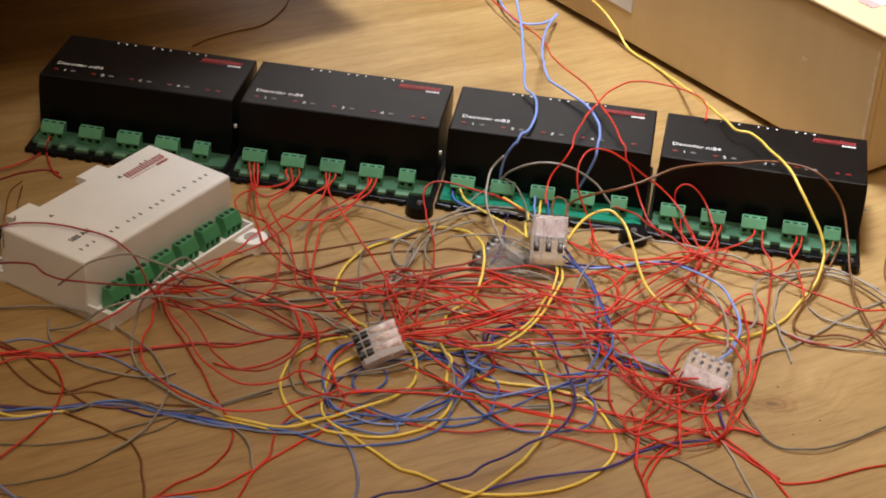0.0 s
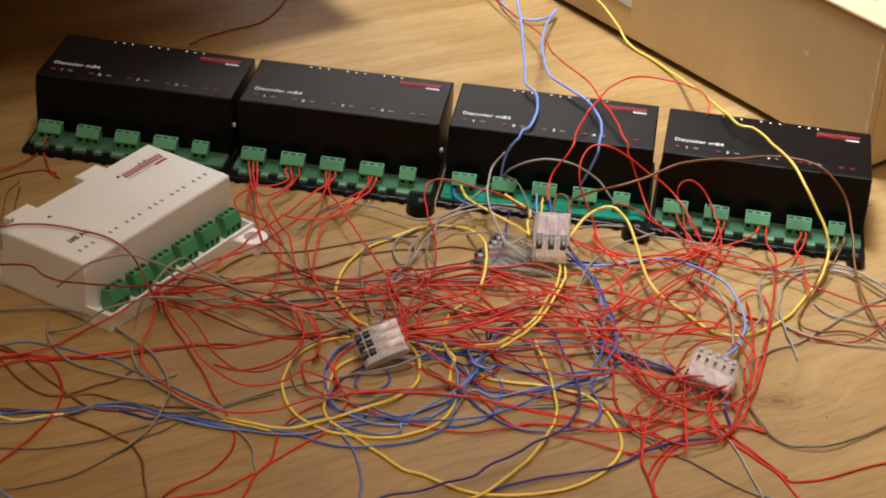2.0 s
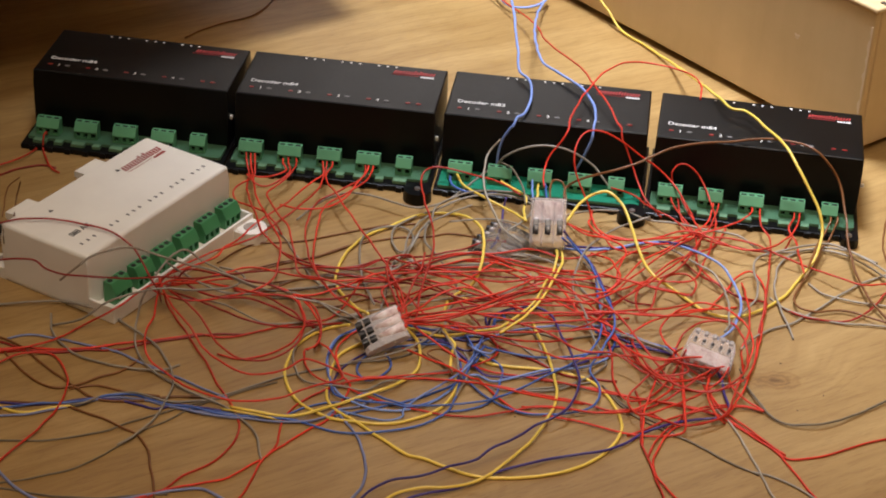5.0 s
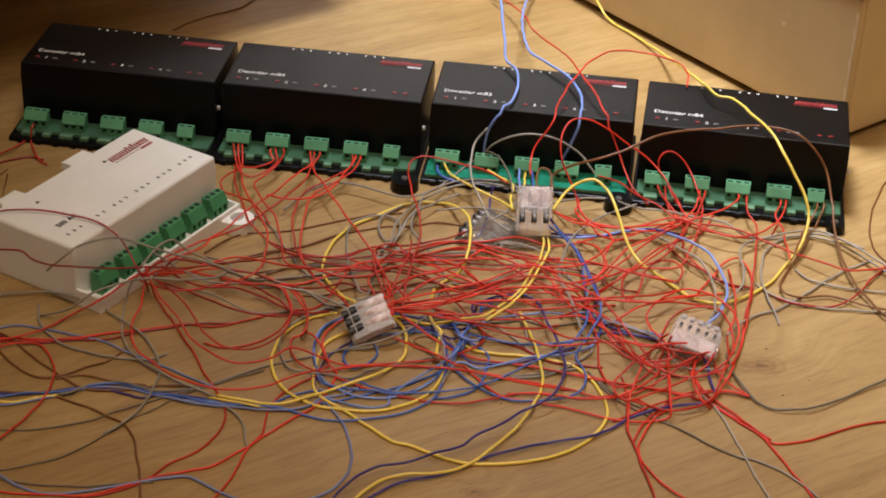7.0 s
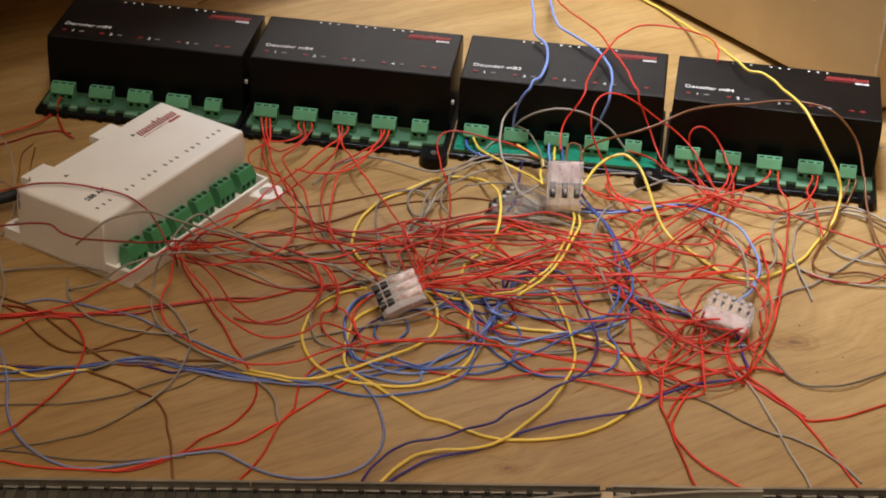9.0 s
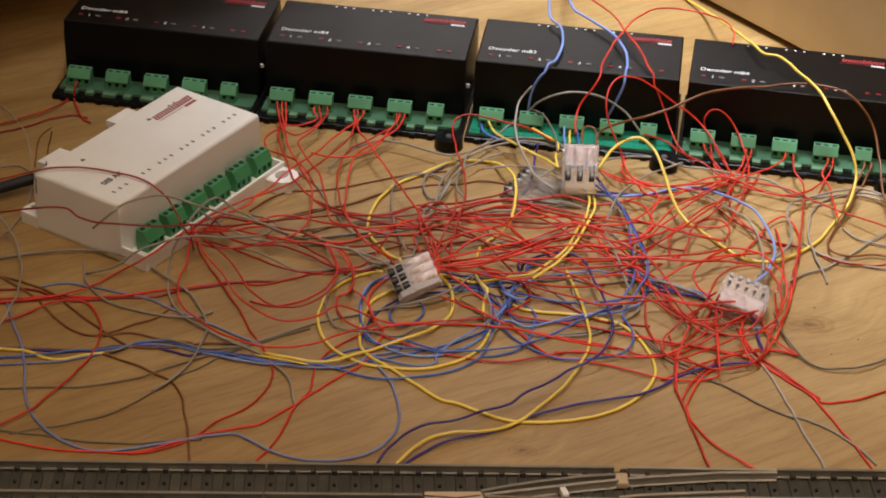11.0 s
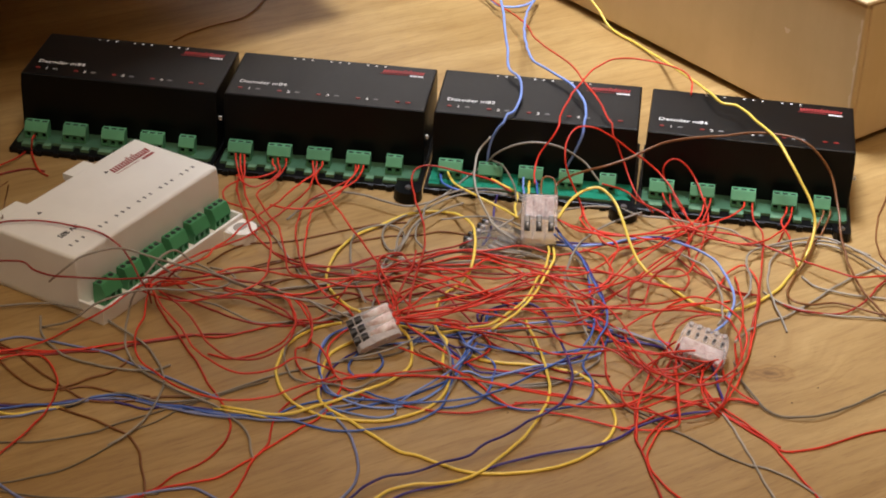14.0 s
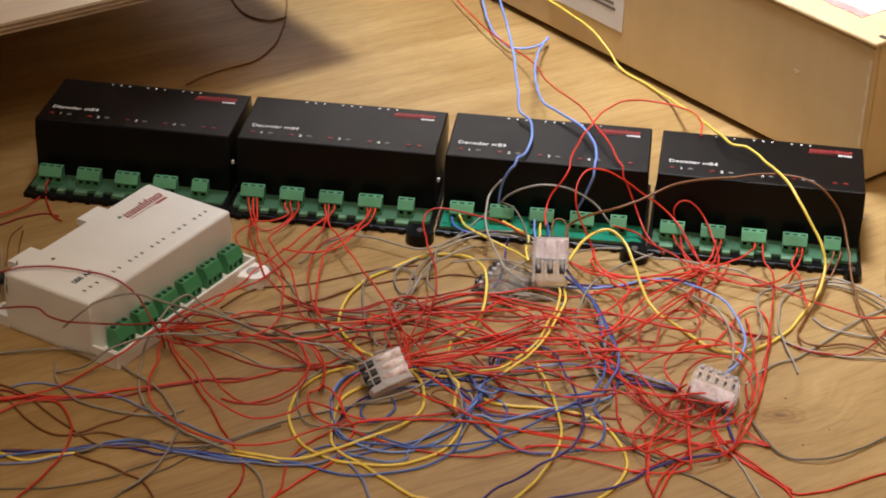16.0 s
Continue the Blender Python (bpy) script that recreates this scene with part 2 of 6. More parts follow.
M_WALL = plastic("cream_wall", (0.74, 0.69, 0.61), 0.9, 40.0, 0.05, 0.1)
M_CEILING = plastic("white_ceiling", (0.74, 0.72, 0.68), 0.9, 40.0, 0.03, 0.1)
WIRES = {
    "red": plastic("red_wire", (0.76, 0.042, 0.015), 0.48, 300.0, 0.25, 0.1, random_tone=0.42),
    # this darker red also paints in the shade on some plain red wires
    "darkred": plastic("dark_red_wire", (0.36, 0.020, 0.014), 0.4, 300.0, 0.18, 0.1, random_tone=0.3),
    "yellow": plastic("yellow_wire", (0.86, 0.63, 0.10), 0.38, 300.0, 0.1, 0.1, random_tone=0.12),
    "blue": plastic("blue_wire", (0.070, 0.150, 0.50), 0.38, 300.0, 0.15, 0.1, random_tone=0.3),
    "lightblue": plastic("light_blue_wire", (0.22, 0.325, 0.70), 0.38, 300.0, 0.15, 0.1, random_tone=0.2),
    "violet": plastic("violet_wire", (0.052, 0.032, 0.19), 0.4, 300.0, 0.15, 0.1, random_tone=0.3),
    "grey": plastic("grey_wire", (0.37, 0.325, 0.262), 0.42, 300.0, 0.15, 0.1, random_tone=0.35),
    "brown": plastic("brown_wire", (0.23, 0.088, 0.024), 0.4, 300.0, 0.15, 0.1, random_tone=0.3),
    "darkgrey": plastic("dark_grey_wire", (0.17, 0.137, 0.093), 0.42, 300.0, 0.15, 0.1),
    "slate": plastic("slate_blue_wire", (0.19, 0.22, 0.40), 0.42, 300.0, 0.15, 0.1),
    "black": plastic("black_wire", (0.012, 0.012, 0.012), 0.6, 300.0, 0.15, 0.1),
}


# ---------------------------------------------------------------- mesh helpers
def part(name, bm, material, parent=None, label="", smooth=False):
    me = bpy.data.meshes.new(name)
    for f in bm.faces:
        f.smooth = smooth
    bm.to_mesh(me)
    bm.free()
    me.materials.append(material)
    ob = new(name, me)
    if parent is not None:
        ob.parent = parent
    if label:
        tagged(ob, label)
    return ob


def block(bm, x0, x1, y0, y1, z0, z1, bevel=0.0, segments=2):
    made = bmesh.ops.create_cube(bm, size=1.0)
    vs = made["verts"]
    for v in vs:
        v.co = Vector((x0 + (v.co.x + 0.5) * (x1 - x0), y0 + (v.co.y + 0.5) * (y1 - y0), z0 + (v.co.z + 0.5) * (z1 - z0)))
    if bevel:
        es = list({e for v in vs for e in v.link_edges})
        bmesh.ops.bevel(bm, geom=es, offset=bevel, segments=segments, affect="EDGES", profile=0.5)
    return bm


def solid(x0, x1, y0, y1, z0, z1, bevel=0.0, segments=2):
    return block(bmesh.new(), x0, x1, y0, y1, z0, z1, bevel, segments)


def drum(bm, x, y, z0, z1, r0, r1=None, n=16, axis="z"):
    r1 = r0 if r1 is None else r1
    rings = []
    for z, r in ((z0, r0), (z1, r1)):
        ring = []
        for k in range(n):
            a = 2 * pi * k / n
            p = (x + r * cos(a), y + r * sin(a), z)
            if axis == "y":
                p = (x + r * cos(a), z, y + r * sin(a))
            ring.append(bm.verts.new(p))
        rings.append(ring)
    for k in range(n):
        j = (k + 1) % n
        bm.faces.new((rings[0][k], rings[0][j], rings[1][j], rings[1][k]))
    bm.faces.new(rings[1])
    bm.faces.new(rings[0][::-1])
    return bm


def prism(bm, outline, z0, z1):
    """A flat outline in x, y given a thickness."""
    low = [bm.verts.new((x, y, z0)) for x, y in outline]
    top = [bm.verts.new((x, y, z1)) for x, y in outline]
    n = len(outline)
    bm.faces.new(top)
    bm.faces.new(low[::-1])
    for k in range(n):
        j = (k + 1) % n
        bm.faces.new((low[k], low[j], top[j], top[k]))
    return bm


def side_prism(bm, outline, x0, x1):
    """An outline in y, z drawn out along x."""
    a = [bm.verts.new((x0, y, z)) for y, z in outline]
    b = [bm.verts.new((x1, y, z)) for y, z in outline]
    n = len(outline)
    bm.faces.new(a)
    bm.faces.new(b[::-1])
    for k in range(n):
        j = (k + 1) % n
        bm.faces.new((a[j], a[k], b[k], b[j]))
    return bm


def words(text, size, material, parent, x, y, z, turn=0.0, name="lettering", shear=0.0):
    cu = bpy.data.curves.new(name, "FONT")
    cu.body, cu.size, cu.extrude, cu.shear, cu.offset = text, size, 0.00006, shear, size * 0.012
    tmp = bpy.data.objects.new(name, cu)
    scene.collection.objects.link(tmp)
    dg = bpy.context.evaluated_depsgraph_get()
    me = bpy.data.meshes.new_from_object(tmp.evaluated_get(dg))
    bpy.data.objects.remove(tmp)
    me.materials.clear()
    me.materials.append(material)
    ob = new(name, me)
    ob.parent = parent
    ob.matrix_local = pose(x, y, z, 0, 0, turn)
    return ob
# ---------------------------------------------------------------- the room
def structure(name, bm, material, label, category):
    return tagged(part(name, bm, material), label, category, kind="structure")


structure("floor", solid(-1.9, 1.9, -2.2, 2.0, -0.03, 0.0), M_FLOOR, "warm oak laminate floor with fine diagonal grain", "floor")
structure("wall_north", solid(-1.9, 1.9, 2.0, 2.1, -0.03, 2.45), M_WALL, "plain cream wall behind the boxes", "wall")
structure("wall_south", solid(-1.9, 1.9, -2.3, -2.2, -0.03, 2.45), M_WALL, "plain cream wall behind the camera", "wall")
structure("wall_east", solid(1.9, 2.0, -2.3, 2.1, -0.03, 2.45), M_WALL, "plain cream side wall", "wall")
structure("wall_west", solid(-2.0, -1.9, -2.3, 2.1, -0.03, 2.45), M_WALL, "plain cream side wall", "wall")
structure("ceiling", solid(-2.0, 2.0, -2.3, 2.1, 2.45, 2.5), M_CEILING, "plain white ceiling", "ceiling")


# ---------------------------------------------------------------- cardboard carton
M_TORN = plastic("dark_torn_board", (0.05, 0.035, 0.02), 0.8, 400.0, 0.3, 0.4)


def carton():
    root = tagged(new("cardboard_carton"), "brown cardboard carton with paper labels on the floor", "box")
    root.matrix_world = pose(0.2347, 0.1217, 0, 0, 0, 128.8)
    # local: x runs along the long face, y is outwards from that face (negative = inside)
    ln, wd, h, th = 0.62, 0.36, 0.0915, 0.004
    part("long_side", solid(0.0, ln, -th, 0.0, 0.004, h - 0.003, 0.0012), M_CARD, root)
    part("long_side", solid(0.0, ln, -wd, -wd + th, 0.004, h - 0.003, 0.0012), M_CARD, root)
    part("short_side", solid(-0.0006, th, -wd + th, -th, 0.004, h - 0.003, 0.0012), M_CARD, root)
    part("short_side", solid(ln - th, ln, -wd + th, -th, 0.004, h - 0.003, 0.0012), M_CARD, root)
    part("bottom_flap", solid(0.006, ln - 0.006, -wd + 0.006, -0.007, 0.0, 0.004), M_CARD, root)
    part("lid_flap", solid(-0.001, ln + 0.001, -wd * 0.5 + 0.001, 0.0012, h - 0.003, h, 0.0012), M_CARD, root)
    part("lid_flap", solid(-0.001, ln + 0.001, -wd, -wd * 0.5 - 0.001, h - 0.003, h, 0.0012), M_CARD, root)
    lab = part("paper_label", solid(0.2001, 0.2951, 0.0002, 0.0006, 0.0245, 0.0757), M_PAPER, root, "white paper label with rows of print")
    for k in range(7):
        part("print_bar", solid(0.2076 + 0.002 * (k % 3), 0.2801 - 0.008 * (k % 2), 0.0006, 0.0008, 0.0367 + 0.0036 * k, 0.0385 + 0.0036 * k), M_PRINT_GREY, lab)
    lab = part("address_label", solid(0.0280, 0.150, -0.150, -0.0188, h + 0.0002, h + 0.0006), M_PAPER, root, "white paper label with a red border strip")
    part("red_strip", solid(0.0284, 0.149, -0.0262, -0.0190, h + 0.0006, h + 0.0009, 0.0), M_PAPER_RED, lab)
    part("print_bar", solid(0.034, 0.140, -0.0350, -0.0342, h + 0.0006, h + 0.0008), M_PRINT_GREY, lab)
    part("print_bar", solid(0.034, 0.140, -0.0460, -0.0452, h + 0.0006, h + 0.0008), M_PRINT_GREY, lab)
    dent = bmesh.new()  # a soft push from inside
    ring = [(0.0541 + 0.0026 * cos(a) * (0.7 + 0.3 * sin(3 * a)), 0.0534 + 0.0034 * sin(a) * (0.7 + 0.3 * cos(2 * a))) for a in [2 * pi * k / 14 for k in range(14)]]
    mid = dent.verts.new((0.0539, 0.0002, 0.0534))
    rim = [dent.verts.new((x, 0.0001, z)) for x, z in ring]
    for k in range(14):
        dent.faces.new((mid, rim[k], rim[(k + 1) % 14]))
    part("scuff", dent, M_CARD_PALE, root, "pale scuffed bump in the board")
    worn = bmesh.new()
    edge = [(0.0012, 0.012), (0.0012, 0.080)]
    edge += [(0.0026 + 0.0007 * sin(2.3 * k) + 0.0004 * sin(5.1 * k), 0.080 - 0.0034 * k) for k in range(21)]
    front = [worn.verts.new((x, 0.0003, z)) for x, z in edge]
    back = [worn.verts.new((x, -0.0004, z)) for x, z in edge]
    worn.faces.new(front[::-1])
    for k in range(len(edge)):
        j = (k + 1) % len(edge)
        worn.faces.new((front[k], front[j], back[j], back[k]))
    bmesh.ops.recalc_face_normals(worn, faces=list(worn.faces))
    part("worn_edge", worn, M_CARD_PALE, root, "pale worn strip along the corner")
    tear = bmesh.new()
    block(tear, 0.0004, 0.0052, -0.0098, -0.0070, h - 0.0005, h + 0.0008, 0.0004)
    part("torn_corner", tear, M_TORN, root, "dark torn corner of the lid")
    return root


carton()


# ---------------------------------------------------------------- plywood sheet on blocks
def plywood_sheet():
    root = tagged(new("plywood_sheet"), "pale plywood sheet raised on wooden blocks above the floor", "board")
    root.matrix_world = pose(-0.0532, 0.2778, 0, 0, 0, 36.7)
    # local: corner at the origin, x runs back along the near edge to negative, y is inwards
    n, z, t = 5, 0.0745, 0.0014
    for k in range(n):
        part("ply_layer", solid(-1.0, 0.0006 * (k % 2), -0.0005 * (k % 2), 0.60, z + t * k, z + t * (k + 1)),
             (M_PLY_LIGHT, M_PLY_EDGE)[k % 2] if k < n - 1 else M_PLY_TOP, root)
    part("wooden_block", solid(-0.86, -0.66, 0.14, 0.19, 0, z, 0.002), M_PLY_TOP, root)
    part("wooden_block", solid(-0.86, -0.66, 0.50, 0.55, 0, z, 0.002), M_PLY_TOP, root)
    part("wooden_block", solid(-0.12, -0.07, 0.44, 0.54, 0, z, 0.002), M_PLY_TOP, root)
    return root


plywood_sheet()


# ---------------------------------------------------------------- track on its baseboard
def track():
    root = tagged(new("model_railway_track"), "dark model railway track with a turnout on a baseboard", "track")
    root.matrix_world = pose(-0.0127, -0.3200, 0, 0, 0, 3.12)
    x0, x1 = -0.40, 0.40
    part("baseboard", solid(x0, x1, -0.30, 0.0150, 0.050, 0.0600, 0.0006), M_PLY_EDGE, root, "plywood baseboard under the track")
    part("batten", solid(x0 + 0.01, x1 - 0.01, -0.05, -0.02, 0.0, 0.050), M_PLY_TOP, root)
    part("batten", solid(x0 + 0.01, x1 - 0.01, -0.29, -0.26, 0.0, 0.050), M_PLY_TOP, root)
    bed = bmesh.new()
    side_prism(bed, [(-0.052, 0.0600), (-0.050, 0.0633), (0.0118, 0.0633), (0.0142, 0.0600)], x0, x1)
    part("roadbed", bed, M_BALLAST, root, "dark textured roadbed")
    sleeper = bmesh.new()
    block(sleeper, -0.0020, 0.0020, -0.0130, 0.0128, 0.0622, 0.0641, 0.0004, 1)
    for s in (-0.0088, 0.0084):
        block(sleeper, -0.0010, 0.0010, s - 0.0019, s + 0.0015, 0.0641, 0.0662, 0.0003, 1)
    first = part("sleeper", sleeper, M_SLEEPER, root)
    stud = part("centre_stud", drum(bmesh.new(), 0, 0.0006, 0.0641, 0.0650, 0.0007, 0.0006, 8), M_STUD_AND_SHADE, root)
    n, step = 50, 0.00769
    for k in range(n):
        x = -0.1876 + step * k
        for src in (first, stud):
            ob = src if k == 0 else new(src.name.split(".")[0], src.data)
            ob.parent = root
            ob.location = (x, 0, 0)
    # second track nearer the camera
    for k in range(n):
        ob = new("sleeper", first.data)
        ob.parent = root
        ob.location = (-0.1841 + step * k, -0.0355, 0)

    def rail(points, name="rail", top=0.0682, material=M_RAIL):
        bm = bmesh.new()
        prof = [(-0.0008, 0.0644), (0.0008, 0.0644), (0.0008, 0.0647), (0.0003, 0.0650), (0.0003, top - 0.0009),
                (0.0006, top - 0.0006), (0.0006, top), (-0.0006, top), (-0.0006, top - 0.0006), (-0.0003, top - 0.0009),
                (-0.0003, 0.0650), (-0.0008, 0.0647)]
        rows = []
        for i, (x, y) in enumerate(points):
            a, b = points[max(0, i - 1)], points[min(len(points) - 1, i + 1)]
            d = Vector((b[0] - a[0], b[1] - a[1])).normalized()
            rows.append([bm.verts.new((x - d.y * o, y + d.x * o, z)) for o, z in prof])
        for r, s in zip(rows, rows[1:]):
            for k in range(len(prof)):
                j = (k + 1) % len(prof)
                bm.faces.new((r[k], s[k], s[j], r[j]))
        bm.faces.new(rows[0])
        bm.faces.new(rows[-1][::-1])
        return part(name, bm, material, root)

    rail([(x0, 0.0084), (-0.059, 0.0084)])
    rail([(-0.0586, 0.0084), (0.0690, 0.0084)])
    rail([(0.0740, 0.0084), (0.105, 0.0080), (0.1290, 0.0078)], material=M_BLADE)
    rail([(0.1294, 0.0082), (x1, 0.0082)])
    rail([(x0, -0.0088), (-0.059, -0.0088)])
    rail([(-0.0586, -0.0088), (-0.002, -0.0086)])
    # turnout: two blades run from the frog to the far rail, the stock rail goes on along the near side
    rail([(0.0194, -0.0061), (0.0306, -0.0027), (0.0448, 0.0006), (0.0569, 0.0029), (0.0690, 0.0042)], "switch_blade")
    rail([(0.0203, -0.0081), (0.0446, -0.0034), (0.0567, -0.0011), (0.0699, 0.0012)], "switch_blade", material=M_BLADE)
    rail([(0.0735, 0.0018), (0.0800, 0.0028), (0.0971, 0.0047), (0.1072, 0.0058), (0.1290, 0.0064)], "closure_rail", material=M_BLADE)
    rail([(0.0206, -0.0092), (0.0443, -0.0096), (0.0686, -0.0098)], "stock_rail")
    rail([(0.0692, -0.0088), (0.0784, -0.0074), (0.0955, -0.0060), (0.1156, -0.0044)], "closure_rail", material=M_BLADE)
    rail([(0.0692, -0.0106), (0.0783, -0.0102), (0.0953, -0.0092), (0.1114, -0.0085), (x1, -0.0087)], "stock_rail", material=M_BLADE)
    rail([(0.0560, -0.0151), (0.0681, -0.0130), (0.0842, -0.0119), (0.1113, -0.0108)], "check_rail", material=M_BLADE)
    rail([(-0.0400, -0.0240), (-0.0193, -0.0170), (-0.0090, -0.0138), (-0.0015, -0.0122)], "closure_rail", material=M_BLADE)
    rail([(x0, -0.0271), (-0.165, -0.0271)])
    rail([(-0.05, -0.0271), (x1, -0.0271)])
    frog = bmesh.new()
    prism(frog, [(-0.0010, -0.0056), (0.0192, -0.0052), (0.0202, -0.0086), (0.0190, -0.0118), (0.0030, -0.0148), (-0.0012, -0.0156)], 0.0640, 0.0670)
    f = part("frog", frog, M_FROG, root, "pale brass-coloured frog plate")
    for side in ([(-0.0010, -0.0076), (-0.0010, -0.0083), (0.0102, -0.0094), (0.0192, -0.0076), (0.0192, -0.0071), (0.0102, -0.0087)],
                 [(-0.0012, -0.0140), (-0.0012, -0.0148), (0.0120, -0.0113), (0.0192, -0.0104), (0.0192, -0.0099), (0.0120, -0.0106)]):
        bm = bmesh.new()
        prism(bm, side, 0.0670, 0.0672)
        part("flangeway", bm, M_SLEEPER, f)
    part("joint_plate", solid(0.0690, 0.0738, 0.0004, 0.0066, 0.0640, 0.0672, 0.0008), M_FROG, root)
    bar = part("tie_bar", solid(-0.0012, 0.0012, -0.0024, 0.0024, 0.0655, 0.0684, 0.0004), M_PAPER, root, "small white plastic tie bar")
    bar.matrix_local = pose(0.0495, -0.0058, 0.0, 0, 0, 14)
    return root


M_FROG = plastic("tan_frog", (0.50, 0.38, 0.25), 0.5, 300.0, 0.2, 0.3)
track()


# ---------------------------------------------------------------- electronic modules
W, D, H = 0.110, 0.0528, 0.0387


def terminal(parent, poles, x, y, z, material, width, height=0.0091, depth=0.0066, lean=0.0030, slotted=True):
    """A screw terminal: a sloping front over a row of wire mouths. Near-black plates stand in for shade in the mouths
    and screw wells. y is its front face.
    """
    body = bmesh.new()
    ridge = z + height * 0.48
    top, back = z + height, y + depth
    cell = width / poles
    # the sloping hood, its ridge a little proud of the mouths
    side_prism(body, [(back, z), (back, top), (y + lean, top), (y + lean - 0.0004, top - 0.0005), (y + 0.0002, ridge + 0.0007), (y, ridge + 0.0004), (y, ridge), (y + 0.0034, ridge), (y + 0.0034, z)], x, x + width)
    # sill, lintel and posts round the mouths
    block(body, x, x + width, y + 0.0006, y + 0.0034, z, z + 0.0011)
    block(body, x, x + width, y + 0.0006, y + 0.0034, ridge - 0.0008, ridge)
    post = cell * 0.22
    for k in range(poles + 1):
        a = x + k * cell - post * (k > 0)
        b = x + k * cell + post * (k < poles)
        block(body, a, b, y + 0.0006, y + 0.0034, z + 0.0011, ridge - 0.0008)
    ob = part("terminal_block", body, material, parent)
    for k in range(poles):
        cx = x + (k + 0.5) * cell
        part("mouth_shade", solid(cx - cell * 0.28, cx + cell * 0.28, y + 0.0026, y + 0.0033, z + 0.0011, ridge - 0.0008), M_STUD_AND_SHADE, ob)
        if slotted:
            part("well_shade", solid(cx - cell * 0.32, cx + cell * 0.32, y + lean + 0.0006, y + lean + 0.0019, top - 0.0008, top + 0.0002), M_STUD_AND_SHADE, ob)
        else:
            part("well_shade", drum(bmesh.new(), cx, y + (depth + lean) * 0.5, top - 0.0004, top + 0.0002, min(0.0014, (depth - lean) * 0.36), None, 12), M_STUD_AND_SHADE, ob)
    return ob


def cover_shell(parent, material, W=W, D=D, H=H, edge=0.0009):
    bm = bmesh.new()
    rows = [(0.0020, 0.0), (H - 0.008, 0.0001), (H, 0.0003)]
    rings = []
    for z, inset in rows:
        rings.append([bm.verts.new((sx * (W / 2 + 0.0004 - inset), sy * (D / 2 - inset) + 0.0012 * (sy > 0), z)) for sx, sy in ((-1, -1), (1, -1), (1, 1), (-1, 1))])
    for a, b in zip(rings, rings[1:]):
        for k in range(4):
            j = (k + 1) % 4
            bm.faces.new((a[k], a[j], b[j], b[k]))
    bm.faces.new(rings[-1])
    bm.faces.new(rings[0][::-1])
    sharp = [e for e in bm.edges if all(v in rings[-1] for v in e.verts)]
    corner = [e for e in bm.edges if abs(e.verts[0].co.z - e.verts[1].co.z) > 0.005]
    bmesh.ops.bevel(bm, geom=sharp + corner, offset=edge, segments=3, affect="EDGES", profile=0.5)
    return part("cover", bm, material, parent, smooth=False)


def maker_mark(parent, x, y, z, size=1.0):
    """The maker's mark as one plain comb of slanted red strokes on a thin foot."""
    bm = bmesh.new()
    lean, foot = 0.22, 0.0003
    edge = [(0.0, 0.0), (0.02262, 0.0)]
    for k in range(14, -1, -1):
        u, h = 0.00155 * k, 0.0045 if k in (7, 9) else 0.0034
        edge += [(u + 0.00092, foot), (u + 0.00092 + lean * h, h), (u + lean * h, h), (u, foot)]
    prism(bm, [(x + size * u, y + size * v) for u, v in edge], z, z + 0.0001)
    part("maker_mark", bm, M_PRINT_RED, parent, "plain red printed mark")


def caption(parent, material, x, y, z, width, height):
    """Small print under the mark, too small to read: a notched bar."""
    bm = bmesh.new()
    n, w = 5, width / 5
    edge = [(x, y), (x + width, y)]
    for k in range(n - 1, -1, -1):
        edge += [(x + w * (k + 0.84), y + 0.0002), (x + w * (k + 0.84), y + height), (x + w * k, y + height), (x + w * k, y + 0.0002)]
    prism(bm, edge, z, z + 0.0001)
    part("mark_caption", bm, material, parent)


def top_print(parent, title):
    z = H + 0.00012
    words(title, 0.0047, M_PRINT_WHITE, parent, -0.0500, -0.0112, z)
    # maker's mark as plain shapes
    maker_mark(parent, 0.0255, 0.0170, z)
    part("mark_underline", solid(0.0245, 0.0400, 0.0152, 0.0156, z, z + 0.0001), M_PRINT_RED, parent)
    caption(parent, M_PRINT_WHITE, 0.0412, 0.0140, z, 0.0076, 0.0017)
    for k in range(5):
        x = -0.0478 + 0.0217 * k
        red = part("lamp_dot", drum(bmesh.new(), 0, 0, 0, 0.0003, 0.0012, 0.0010, 12), M_LENS_RED, parent, "small red indicator lens")
        red.matrix_local, red.scale = pose(x, -0.0178, z), (1.2, 0.75, 1)
        if k < 4:
            words(str(k + 1), 0.0038, M_PRINT_WHITE, parent, x + 0.0040, -0.0190, z)
        ring = part("lamp_dot", drum(bmesh.new(), 0, 0, 0, 0.0003, 0.0013, 0.0011, 12), (M_PRINT_GREY if k < 4 else M_LENS_RED), parent, "small grey indicator lens")
        ring.matrix_local, ring.scale = pose(x + 0.0098 - 0.004 * (k == 4), -0.0178, z), (1.25, 0.7, 1)
    for g in range(3):
        for k in range(3):
            x = -0.0255 + 0.0208 * g + 0.0050 * k
            part("pin_mark", solid(x - 0.0006, x + 0.0006, 0.0233, 0.0245, z, z + 0.0001), M_PRINT_WHITE, parent)


